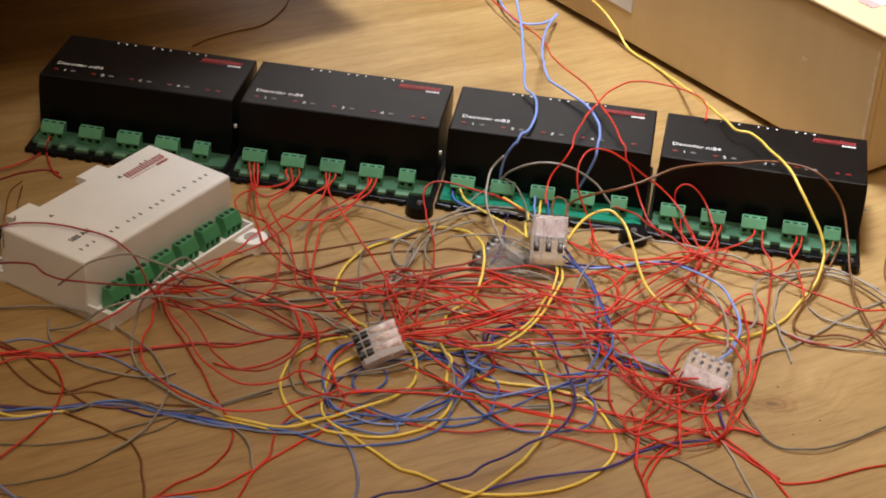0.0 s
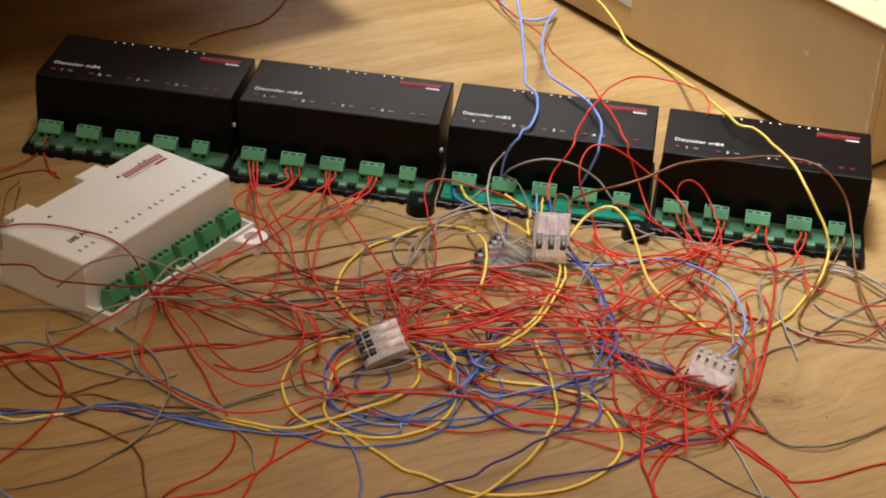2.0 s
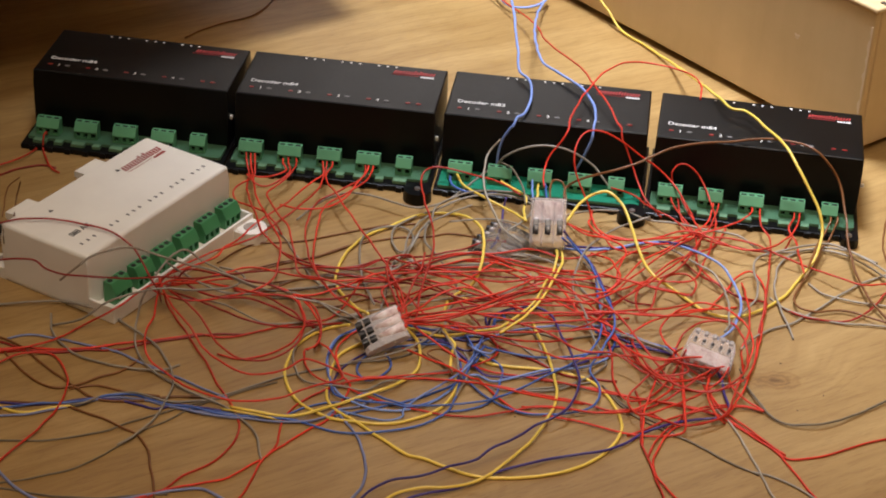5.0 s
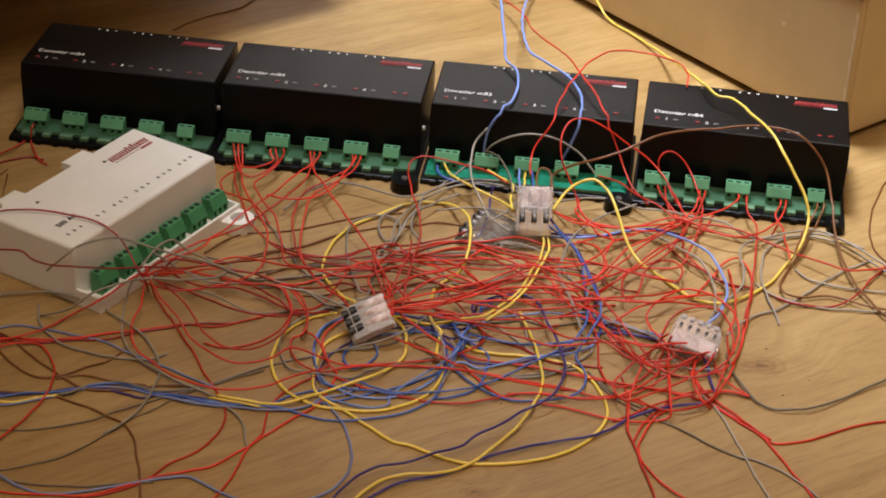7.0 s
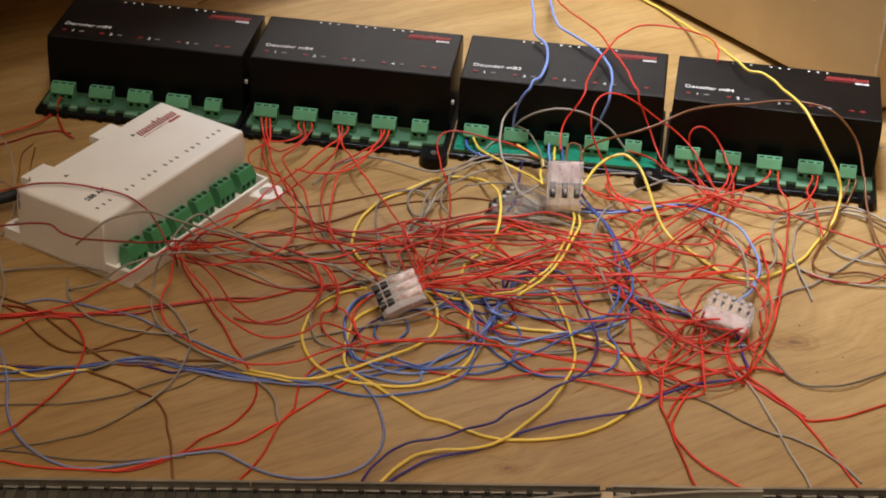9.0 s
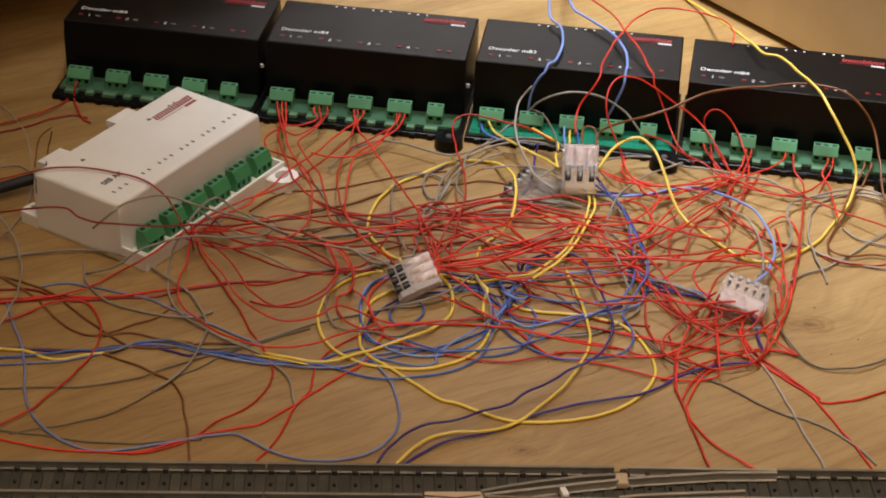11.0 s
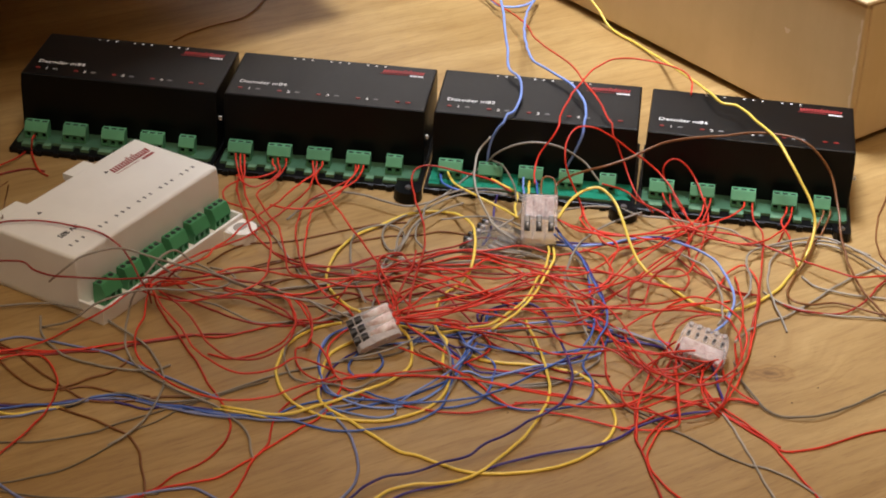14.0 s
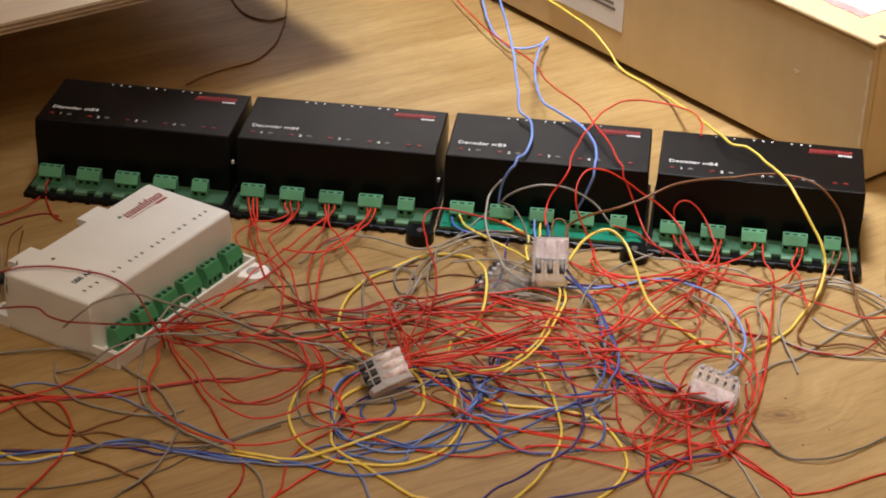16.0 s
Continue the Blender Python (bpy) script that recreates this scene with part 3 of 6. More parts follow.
def decoder(title, pcb_material, toothed, label, shift, round_ear=True):
    root = tagged(new("decoder_module"), label, "electronic module", "row of decoder modules")
    # black tray reaches past the cover to stand in for shade in the gaps
    tray = part("base_tray", solid(-W / 2 - 0.0020, W / 2 + 0.0020, -0.0478, D / 2 + 0.001, 0.0, 0.0032, 0.0006), M_BLACK, root)
    for k in range(11):
        x = -0.050 + 0.0100 * k
        part("tray_rib", solid(x - 0.0016, x + 0.0016, -0.0489, -0.0476, 0.0, 0.0030, 0.0003), M_BLACK, tray)
    cover_shell(root, M_BLACK)
    ear = bmesh.new()
    if round_ear:
        drum(ear, 0.0510, -0.0530, 0.0, 0.0062, 0.0078, 0.0074, 24)
        block(ear, 0.0445, 0.0560, -0.0520, -0.0455, 0.0, 0.0040)
    else:
        prism(ear, [(0.0470, -0.0460), (0.0478, -0.0520), (0.0495, -0.0545), (0.0550, -0.0545), (0.0566, -0.0525), (0.0566, -0.0460)], 0.0, 0.0050)
    e = part("mounting_ear", ear, M_BLACK, root, "round black mounting ear" if round_ear else "flat black mounting ear")
    sx, sy, sz = (0.0510, -0.0530, 0.0055) if round_ear else (0.0515, -0.0495, 0.0046)
    part("screw", drum(bmesh.new(), sx, sy, sz, sz + 0.0014, 0.0022, 0.0016, 14), M_STEEL, e, "small steel screw")
    board = bmesh.new()
    if toothed:
        outline = [(-0.0545, -0.0262), (-0.0545, -0.0412)]
        for k in range(5):
            x = -0.0545 + 0.0216 * k
            for a, b in ((0.004, 0.0115), (0.0160, 0.0205)):
                if x + b < 0.052:
                    outline += [(x + a, -0.0412), (x + a, -0.0454), (x + b, -0.0454), (x + b, -0.0412)]
        outline += [(0.0531, -0.0412), (0.0545, -0.0398), (0.0545, -0.0262)]
    else:
        outline = [(-0.0545, -0.0262), (-0.0548, -0.0446), (-0.0540, -0.0452), (0.0535, -0.0452), (0.0543, -0.0444), (0.0545, -0.0262)]
    prism(board, outline[::-1], 0.0034, 0.0050)
    pcb = part("circuit_board", board, pcb_material, root, "green circuit board with a pale cut edge")
    pcb.data.materials.append(M_PCB_EDGE)
    for f in pcb.data.polygons:
        f.material_index = 1 if abs(f.normal.z) < 0.5 else 0
    if toothed:
        # thin plates in the paler edge colour on top of the teeth
        for k in range(5):
            x = -0.0545 + 0.0216 * k
            for a, b in ((0.0043, 0.0112), (0.0163, 0.0202)):
                if x + b < 0.052:
                    part("tooth_plate", solid(x + a, x + b, -0.0453, -0.0420, 0.0050, 0.00512), M_PCB_EDGE, pcb)
    for k in range(5):
        poles = 3 if k < 4 else 2
        terminal(root, poles, -0.0487 + shift + 0.0218 * k, -0.0384, 0.0050, M_GREEN, 0.0130 if poles == 3 else 0.0088)
    part("side_pin", drum(bmesh.new(), 0.0566, -0.0236, 0.0213, 0.0231, 0.0010, 0.0008, 10), M_PIN_GLINT, root, "small metal pin, coloured pale for its glint")
    top_print(root, title)
    return root


first = decoder("Decoder m84", M_PCB, True, "black plastic decoder module with green screw terminals on the floor", -0.0022)
first.matrix_world = pose(-0.1703, 0.1194, 0, 0, 0, -7.95)
copy_thing(first, pose(-0.0572, 0.1052, 0, 0, 0, -6.73))
odd = decoder("Decoder m83", M_PCB_BRIGHT, False, "black plastic decoder module with a bright green board edge", -0.0018)
odd.matrix_world = pose(0.0572, 0.0930, 0, 0, 0, -6.44)
last = decoder("Decoder m84", M_PCB, True, "black plastic decoder module with green screw terminals on the floor", -0.0022, False)
last.matrix_world = pose(0.1717, 0.0779, 0, 0, 0, -7.98)


def feedback_module():
    root = tagged(new("feedback_module"), "white plastic feedback module with six green screw terminals", "electronic module")
    root.matrix_world = pose(-0.1617, -0.0201, 0, 0, 0, 59.55)
    W, D, H = 0.1114, 0.0535, 0.0322
    fy, rim = -0.0415, 0.0092
    tray = part("base_tray", solid(-W / 2, W / 2, fy + 0.0012, D / 2, 0.0, 0.0040, 0.0006), M_WHITE, root)
    part("tray_rim", solid(-W / 2 - 0.0004, W / 2 + 0.0004, fy - 0.0004, fy + 0.0012, 0.0, rim, 0.0005), M_WHITE, tray)
    part("tray_rim", solid(W / 2 - 0.0012, W / 2 + 0.0004, fy + 0.0012, -0.0266, 0.0, rim, 0.0005), M_WHITE, tray)
    part("tray_rim", solid(-W / 2 - 0.0004, -W / 2 + 0.0012, fy + 0.0012, -0.0266, 0.0, rim, 0.0005), M_WHITE, tray)
    cover_shell(root, M_WHITE, W, D, H, 0.0016)
    x, y = 0.0477, fy - 0.0055
    ear = bmesh.new()
    drum(ear, x, y, 0.0, 0.0066, 0.0082, 0.0079, 28)
    block(ear, x - 0.0082, x + 0.0080, y, y + 0.0066, 0.0, 0.0062)
    e = part("mounting_ear", ear, M_WHITE, root, "rounded white mounting ear with a screw hole")
    # flat grey disc on the solid ear stands in for the hole's shade
    slot = part("hole_shade_disc", drum(bmesh.new(), 0, 0, 0.0062, 0.0068, 0.0034, 0.0034, 18), M_EAR_HOLE_SHADE, e)
    slot.matrix_local, slot.scale = pose(x, y + 0.0008, 0), (1.25, 0.95, 1)
    ear = bmesh.new()
    prism(ear, [(-0.0557, D / 2), (-0.0430, D / 2), (-0.0440, D / 2 + 0.0105), (-0.0462, D / 2 + 0.0126), (-0.0520, D / 2 + 0.0130), (-0.0553, D / 2 + 0.0118)], 0.0, 0.0062)
    e = part("mounting_ear", ear, M_WHITE, root, "flat white mounting ear")
    part("hole_shade_disc", drum(bmesh.new(), -0.0490, D / 2 + 0.0085, 0.0060, 0.0064, 0.0020, 0.0020, 14), M_EAR_HOLE_SHADE, e)
    for x in (0.0075, -0.0440):
        tab = bmesh.new()
        side_prism(tab, [(D / 2 - 0.001, 0.0306), (D / 2 - 0.001, 0.0240), (D / 2 + 0.0088, 0.0270), (D / 2 + 0.0088, 0.0302)], x, x + 0.0165)
        part("socket_hood", tab, M_WHITE, root, "flat white hood over a cable socket")
    for k in range(6):
        terminal(root, 3, -0.0472 + 0.01758 * k, -0.0362, 0.0040, M_DARKGREEN, 0.0127, 0.0112, 0.0076, 0.0030, False)
    z = H + 0.00012
    maker_mark(root, 0.0200, 0.0118, z, 1.28)
    part("mark_underline", solid(0.0200, 0.0385, 0.0100, 0.0103, z, z + 0.0001), M_PRINT_RED, root)
    caption(root, M_PRINT_RED, 0.0398, 0.0088, z, 0.0090, 0.0017)
    words("S88 AC", 0.0046, M_PRINT_BLACK, root, -0.0452, -0.0088, z)
    for k in range(6):
        for j in range(3):
            x = -0.0478 + 0.0172 * k + 0.0046 * j
            part("channel_mark", solid(x - 0.0005, x + 0.0006, -0.0176, -0.0156, z, z + 0.0001), M_PRINT_GREY, root)
    for x in (0.0180, -0.0330):
        bm = bmesh.new()
        prism(bm, [(x - 0.0014, 0.0150), (x + 0.0014, 0.0150), (x, 0.0172)], z, z + 0.0001)
        part("arrow_mark", bm, M_PRINT_BLACK, root)
    return root


M_EAR_HOLE_SHADE = plastic("ear_hole_shade", (0.36, 0.32, 0.28), 0.8, 600.0, 0.1, 0.0)
feedback_module()


# ---------------------------------------------------------------- clear push-in splices
def splice(m, width, length, poles, window, label, tint=None, h=0.0100, skin=None, narrow=0.27, edge=0.0030, tubes=False):
    """A transparent wire splice. Local x runs across the poles, y from the window end to the wire end, z = 0 is its top face."""
    root = tagged(new("wire_splice"), label, "connector", "clear wire splices")
    root.matrix_world = m
    w2, l2 = width / 2, length / 2
    skin = skin or M_CLEAR
    body = bmesh.new()
    # stepped housing: thick towards the wire end, thinner lip at the window end
    side_prism(body, [(-l2, -h), (-l2, -0.0030), (-l2 + 0.0022, -0.0006), (-l2 * 0.30, -0.0002), (-l2 * 0.1, 0.0), (l2 - 0.0012, -0.0012), (l2, -0.0030), (l2, -h)], -w2, w2)
    bmesh.ops.bevel(body, geom=list(body.edges), offset=0.0006, segments=2, affect="EDGES", profile=0.5)
    if poles == 5 and skin is not M_CLEAR_THIN:
        for v in body.verts:  # narrower towards the window end
            v.co.x *= 1.0 - 0.20 * min(1.0, max(0.0, (0.1 * l2 - v.co.y) / (1.1 * l2)))
    part("housing", body, skin, root, "transparent moulded housing")
    cell = width / poles
    for k in range(0 if tubes or poles == 5 else poles + 1):
        x = -w2 + k * cell
        x = min(max(x, -w2 + 0.0005), w2 - 0.0005)
        part("rib", solid(x - 0.0004, x + 0.0004, -l2 + 0.0012, l2 - 0.0030, -0.0035, 0.0002, 0.0002, 1), skin, root)
    core = solid(-w2 + 0.0018, w2 - 0.0018, -l2 + (window[1] + 0.10) * length, l2 - 0.0016, -h + 0.0008, -0.0013, 0.0008)
    if tubes or skin is M_CLEAR_THIN:
        core.free()
    else:
        part("inner_carrier", core, M_CORE, root, "milky inner wire carrier")
    for k in range(poles):
        x = (-w2 + (k + 0.5) * cell) * (0.86 if poles == 5 else 1.0)
        if tubes:
            # round barrels: dark spring cages at one end, milky wire barrels behind them
            x = -w2 + (0.16 + 0.27 * k) * width
            for a, b in ((0.03, 0.17), (0.21, 0.36)):
                cage = drum(bmesh.new(), x, -0.0014, -l2 + a * length, -l2 + b * length, 0.0023, 0.0021, 16, "y")
                part("spring_clip", cage, M_SPRING, root, "dark metal spring clip")
            barrel = drum(bmesh.new(), x, -0.0024, -l2 + 0.40 * length, l2 - 0.0004, 0.0026, 0.0027, 16, "y")
            part("wire_barrel", barrel, M_CORE, root, "milky pink wire barrel", True)
            part("bared_wire", drum(bmesh.new(), x, -0.0022, l2 * 0.3, l2 + 0.0012, 0.0010, 0.0010, 8, "y"), WIRES["red"], root, "red wire end inside the housing")
            continue
        y0, y1 = -l2 + window[0] * length, -l2 + window[1] * length
        clip = part("spring_clip", solid(x - cell * narrow, x + cell * narrow, y0, y1, -0.0040, 0.0005, 0.0004, 2), M_SPRING, root, "dark metal spring clip", True)
        if poles == 3:
            part("clip_edge", solid(x - cell * narrow, x + cell * narrow, y1 - 0.0002, y1 + edge, -0.0030, 0.0003, 0.0005, 2), M_DULL, clip)
        if poles == 5:
            part("test_slot", solid(x - cell * 0.20, x + cell * 0.20, -l2 + 0.08 * length, -l2 + 0.20 * length, -0.0030, 0.0001, 0.0003, 1), M_CLEAR_DARK, root, "grey test slot")
        if poles == 5:
            part("contact_bar", solid(x - cell * 0.22, x + cell * 0.22, l2 * 0.05, l2 * 0.75, -0.0075, -0.0050, 0.0004, 1), M_STEEL, root)
        part("wire_port", drum(bmesh.new(), x, -0.0055, l2 - 0.0006, l2 + 0.0003, 0.0014, 0.0014, 12, "y"), M_CLEAR_DARK, root)
        if tint:
            part("bared_wire", drum(bmesh.new(), x, -0.0035, l2 * 0.1, l2 * 0.98, 0.0010, 0.0010, 8, "y"), WIRES[tint], root, "%s wire end inside the housing" % tint)
    return root


M_CLEAR_DARK = plastic("dull_clear_plastic", (0.40, 0.36, 0.34), 0.5, 400.0, 0.1, 0.1)
splice(pose(-0.0260, -0.1014, 0.0137, 27.3, 26.8, -63.5), 0.0175, 0.0223, 3, (0.05, 0.28), "clear three-way wire splice with dark clips among the wires", "red", 0.0062, None, 0.36, 0.0010, True)
splice(pose(0.0553, -0.0029, 0.0188, 50.0, -1.5, -2.4), 0.0184, 0.0259, 3, (0.25, 0.42), "upright clear three-way wire splice with dark clips by the modules", None, 0.0100, M_GLASSY, 0.24, 0.0036)
splice(pose(0.1307, -0.1014, 0.0119, -23.6, -13.1, 165.5), 0.0244, 0.0195, 5, (0.34, 0.42), "clear five-way wire splice with red wires pushed in", "red", 0.0080, M_GLASSY, 0.15, 0.0005)
splice(pose(0.0319, -0.0026, 0.0075, -2.4, 4.4, -120.3), 0.0273, 0.0239, 5, (0.02, 0.12), "clear wire splice lying flat under the wires", None, 0.0072, M_CLEAR_THIN, 0.20, 0.0008)


# ---------------------------------------------------------------- loose wires
LOOK = {
    "red": "thin bright red insulated wire in the tangle", "darkred": "thin red insulated wire on the floor, coloured dark and shaded",
    "yellow": "thicker yellow insulated wire looping through the tangle", "blue": "blue insulated wire curling over the floor",
    "lightblue": "light blue insulated wire among the tangle", "violet": "dark violet-blue insulated wire on the floor",
    "grey": "thin grey insulated wire looping over the floor", "brown": "thin brown insulated wire lying on the floor",
    "slate": "thin slate blue insulated wire curving over the floor", "darkgrey": "thin dark grey wire curving over the bare floor",
    "black": "thin black wire lying in a curve on the floor",
}


def tube(points, radius, sides=7, step=0.0017):
    """A round wire through the points, as a smooth sweep."""
    pts = [Vector(p) for p in points]
    pts = [pts[0] * 2 - pts[1]] + pts + [pts[-1] * 2 - pts[-2]]
    line = []
    for i in range(1, len(pts) - 2):
        p0, p1, p2, p3 = pts[i - 1:i + 3]
        n = max(2, int((p2 - p1).length / step))
        d1, d2, d3 = (max((b - a).length, 1e-6) ** 0.5 for a, b in ((p0, p1), (p1, p2), (p2, p3)))
        m1 = (p1 - p0) / d1 - (p2 - p0) / (d1 + d2) + (p2 - p1) / d2
        m2 = (p2 - p1) / d2 - (p3 - p1) / (d2 + d3) + (p3 - p2) / d3
        m1, m2 = m1 * d2, m2 * d2
        for k in range(n):
            t = k / n
            a, b = t * t, t * t * t
            line.append(p1 * (2 * b - 3 * a + 1) + m1 * (b - 2 * a + t) + p2 * (3 * a - 2 * b) + m2 * (b - a))
    line.append(pts[-2])
    # small irregular bends, as in wire that was once coiled
    p0 = random.Random(int(1e5 * (points[0][0] + 3 * points[0][1] + 7 * points[-1][0])))
    waves = [(2 * pi / p0.uniform(*span), p0.uniform(0, 6.28), amp) for span, amp in (((0.011, 0.018), 0.00010), ((0.022, 0.040), 0.00022))]
    run, bent = 0.0, []
    for i, p in enumerate(line):
        run += (p - line[i - 1]).length if i else 0.0
        d = line[min(i + 1, len(line) - 1)] - line[max(i - 1, 0)]
        across = Vector((-d.y, d.x, 0))
        across = across.normalized() if across.length > 1e-6 else Vector((1, 0, 0))
        ease = min(1.0, 0.0006 / radius, i / 6, (len(line) - 1 - i) / 6)
        bent.append(p + across * (ease * sum(amp * sin(w * run + ph) for w, ph, amp in waves)))
    line = bent
    bm = bmesh.new()
    rings = []
    for i, p in enumerate(line):
        if p.z < radius:
            p = Vector((p.x, p.y, radius))
        d = (line[min(i + 1, len(line) - 1)] - line[max(i - 1, 0)]).normalized()
        side = d.cross(Vector((0, 0, 1)))
        side = side.normalized() if side.length > 1e-4 else Vector((1, 0, 0))
        up = side.cross(d)
        rings.append([bm.verts.new(p + (side * cos(2 * pi * k / sides) + up * sin(2 * pi * k / sides)) * radius) for k in range(sides)])
    for a, b in zip(rings, rings[1:]):
        for k in range(sides):
            j = (k + 1) % sides
            bm.faces.new((a[k], a[j], b[j], b[k]))
    bm.faces.new(rings[0][::-1])
    bm.faces.new(rings[-1])
    return bm


def wire(colour, radius, tenths):
    """colour, radius in mm, way in tenths of a millimetre."""
    bm = tube([(x / 10000, y / 10000, z / 10000) for x, y, z in tenths], radius / 1000)
    bmesh.ops.recalc_face_normals(bm, faces=list(bm.faces))
    ob = part("wire", bm, WIRES[colour], None, "", True)
    return tagged(ob, LOOK[colour], "wire", "tangled wires")


wire("yellow", 0.82, [(638, 3319, 226), (781, 3141, 206), (923, 2965, 165), (1012, 2853, 99), (1090, 2726, 25), (1247, 2506, 15), (1367, 2258, 40), (1445, 1619, 240), (1510, 1010, 425), (1570, 880, 428), (1630, 860, 432), (1690, 750, 436), (1709, 711, 430), (1794, 490, 440), (1866, 312, 380), (1929, 223, 290), (1975, 152, 210), (1991, 98, 140), (1928, -85, 70), (1860, -165, 14), (1733, -377, 14), (1603, -509, 16), (1455, -579, 16), (1342, -542, 14), (1266, -449, 15), (1174, -331, 17), (1096, -308, 60), (1029, -136, 90), (986, 137, 130), (937, 254, 170), (876, 311, 190), (805, 300, 180), (726, 198, 170), (648, 5, 170)])
wire("yellow", 0.78, [(41, -637, 8), (60, -555, 15), (109, -471, 13), (177, -389, 15), (206, -374, 70), (222, -259, 100), (230, -125, 110), (214, 21, 100), (168, 157, 70), (85, 295, 14), (-11, 301, 14), (-115, 261, 16), (-203, 190, 16), (-303, 100, 13), (-388, 18, 14), (-447, -91, 16), (-491, -225, 15), (-511, -365, 13), (-496, -479, 15), (-451, -577, 16), (-391, -658, 14), (-323, -872, 120)])
wire("yellow", 0.70, [(600, 25, 7), (604, -202, 90), (585, -295, 69), (533, -471, 87), (491, -601, 85), (446, -674, 67), (372, -784, 74), (291, -897, 90), (185, -870, 47), (96, -857, 17), (26, -888, 25), (-51, -856, 20), (-134, -802, 7)])
wire("yellow", 0.70, [(629, 27, 7), (629, -234, 90), (599, -365, 89), (551, -522, 100), (507, -624, 84), (455, -719, 77), (381, -851, 95), (309, -945, 97)])
wire("yellow", 0.78, [(-410, -914, 80), (-488, -836, 9), (-586, -905, 9), (-656, -1016, 9), (-688, -1145, 9), (-685, -1274, 9), (-656, -1376, 9), (-608, -1458, 9), (-547, -1520, 9), (-457, -1571, 9), (-333, -1594, 9), (-227, -1597, 9), (-126, -1574, 9), (-30, -1517, 9), (45, -1447, 9), (91, -1352, 9), (108, -1242, 9), (78, -1143, 9), (82, -1034, 13), (97, -953, 26), (63, -898, 29), (30, -769, 8)])
wire("yellow", 0.78, [(-148, -939, 100), (-87, -925, 22), (-65, -1062, 25), (-78, -1162, 16), (-116, -1237, 16), (-191, -1323, 25), (-292, -1393, 23), (-393, -1449, 14), (-479, -1507, 18), (-544, -1560, 26), (-614, -1582, 20), (-690, -1582, 14), (-767, -1575, 21), (-844, -1563, 25), (-912, -1526, 8)])
wire("yellow", 0.78, [(-301, -921, 8), (-366, -975, 9), (-437, -1050, 9), (-470, -1156, 9), (-486, -1276, 9), (-484, -1384, 9), (-463, -1471, 9), (-408, -1538, 9), (-333, -1594, 9), (-270, -1658, 9), (-196, -1730, 9), (-98, -1815, 9), (-34, -1834, 9), (91, -1902, 9), (214, -1946, 9), (336, -1949, 9), (483, -1918, 9), (612, -1872, 9), (715, -1795, 9), (794, -1707, 9), (844, -1614, 9), (863, -1514, 9), (847, -1393, 9), (792, -1262, 9), (713, -1158, 9), (690, -1149, 9), (598, -1122, 9), (479, -1101, 9), (333, -1091, 9), (258, -1076, 9), (200, -1031, 8)])
wire("yellow", 0.74, [(476, -701, 7), (491, -822, 28), (521, -924, 19), (549, -1045, 22), (563, -1196, 30), (575, -1299, 26), (567, -1383, 18), (532, -1490, 25), (495, -1603, 30), (446, -1692, 23), (384, -1778, 19), (311, -1896, 29), (238, -1966, 20), (140, -2030, 21), (63, -2063, 30), (-29, -2066, 27), (-120, -2093, 19), (-189, -2171, 24), (-245, -2260, 30), (-283, -2302, 7)])
wire("yellow", 0.70, [(83, 657, 82), (83, 585, 90), (111, 523, 77), (172, 410, 94), (262, 318, 97), (352, 265, 79), (447, 55, 140)])
wire("yellow", 0.70, [(318, 527, 100), (369, 474, 97), (425, 405, 106), (453, 322, 120), (437, 229, 107), (441, 49, 140)])
wire("yellow", 0.70, [(525, 577, 80), (519, 478, 79), (501, 196, 180)])
wire("yellow", 0.70, [(60, -542, 7), (129, -544, 24), (200, -544, 7)])
wire("yellow", 0.78, [(-2501, -1559, 8), (-2062, -1587, 9), (-1958, -1598, 9), (-1906, -1626, 9), (-1841, -1648, 9), (-1773, -1635, 9), (-1703, -1601, 9), (-1607, -1573, 8)])
wire("blue", 0.55, [(-2460, -1715, 5), (-2048, -1650, 11), (-1951, -1628, 12), (-1855, -1604, 14), (-1759, -1576, 13), (-1654, -1563, 11), (-1539, -1520, 13), (-1467, -1491, 14), (-1367, -1474, 12), (-1287, -1495, 11), (-1205, -1532, 13), (-1075, -1551, 14), (-943, -1588, 11), (-816, -1595, 12), (-688, -1603, 14), (-586, -1614, 13), (-481, -1660, 11), (-379, -1686, 12), (-279, -1674, 14), (-174, -1645, 12), (-74, -1612, 11), (11, -1551, 13), (71, -1479, 14), (109, -1368, 12), (126, -1254, 11), (160, -1154, 14), (215, -1056, 38), (197, -1053, 68), (166, -961, 50), (145, -818, 5)])
wire("slate", 0.60, [(-2454, -1741, 6), (-2038, -1694, 7), (-1941, -1681, 7), (-1819, -1657, 7), (-1702, -1612, 7), (-1607, -1572, 7), (-1519, -1519, 7), (-1415, -1496, 7), (-1286, -1506, 7), (-1204, -1541, 7), (-1086, -1565, 7), (-965, -1579, 7), (-843, -1581, 7), (-735, -1588, 7), (-638, -1596, 7), (-556, -1604, 7), (-487, -1570, 7), (-430, -1506, 7), (-340, -1475, 7), (-271, -1408, 6)])
wire("blue", 0.52, [(-1259, -1515, 5), (-1127, -1544, 6), (-998, -1559, 6), (-895, -1570, 6), (-778, -1589, 6), (-661, -1561, 6), (-594, -1510, 6), (-495, -1461, 6), (-388, -1433, 6), (-306, -1372, 14), (-213, -1432, 28), (-96, -1460, 22), (45, -1445, 17), (148, -1428, 25), (246, -1405, 28), (316, -1353, 19), (678, -1067, 48), (740, -998, 52), (787, -885, 69), (808, -723, 61), (802, -537, 46), (794, -356, 58), (761, -203, 70), (699, -59, 55), (628, -105, 140)])
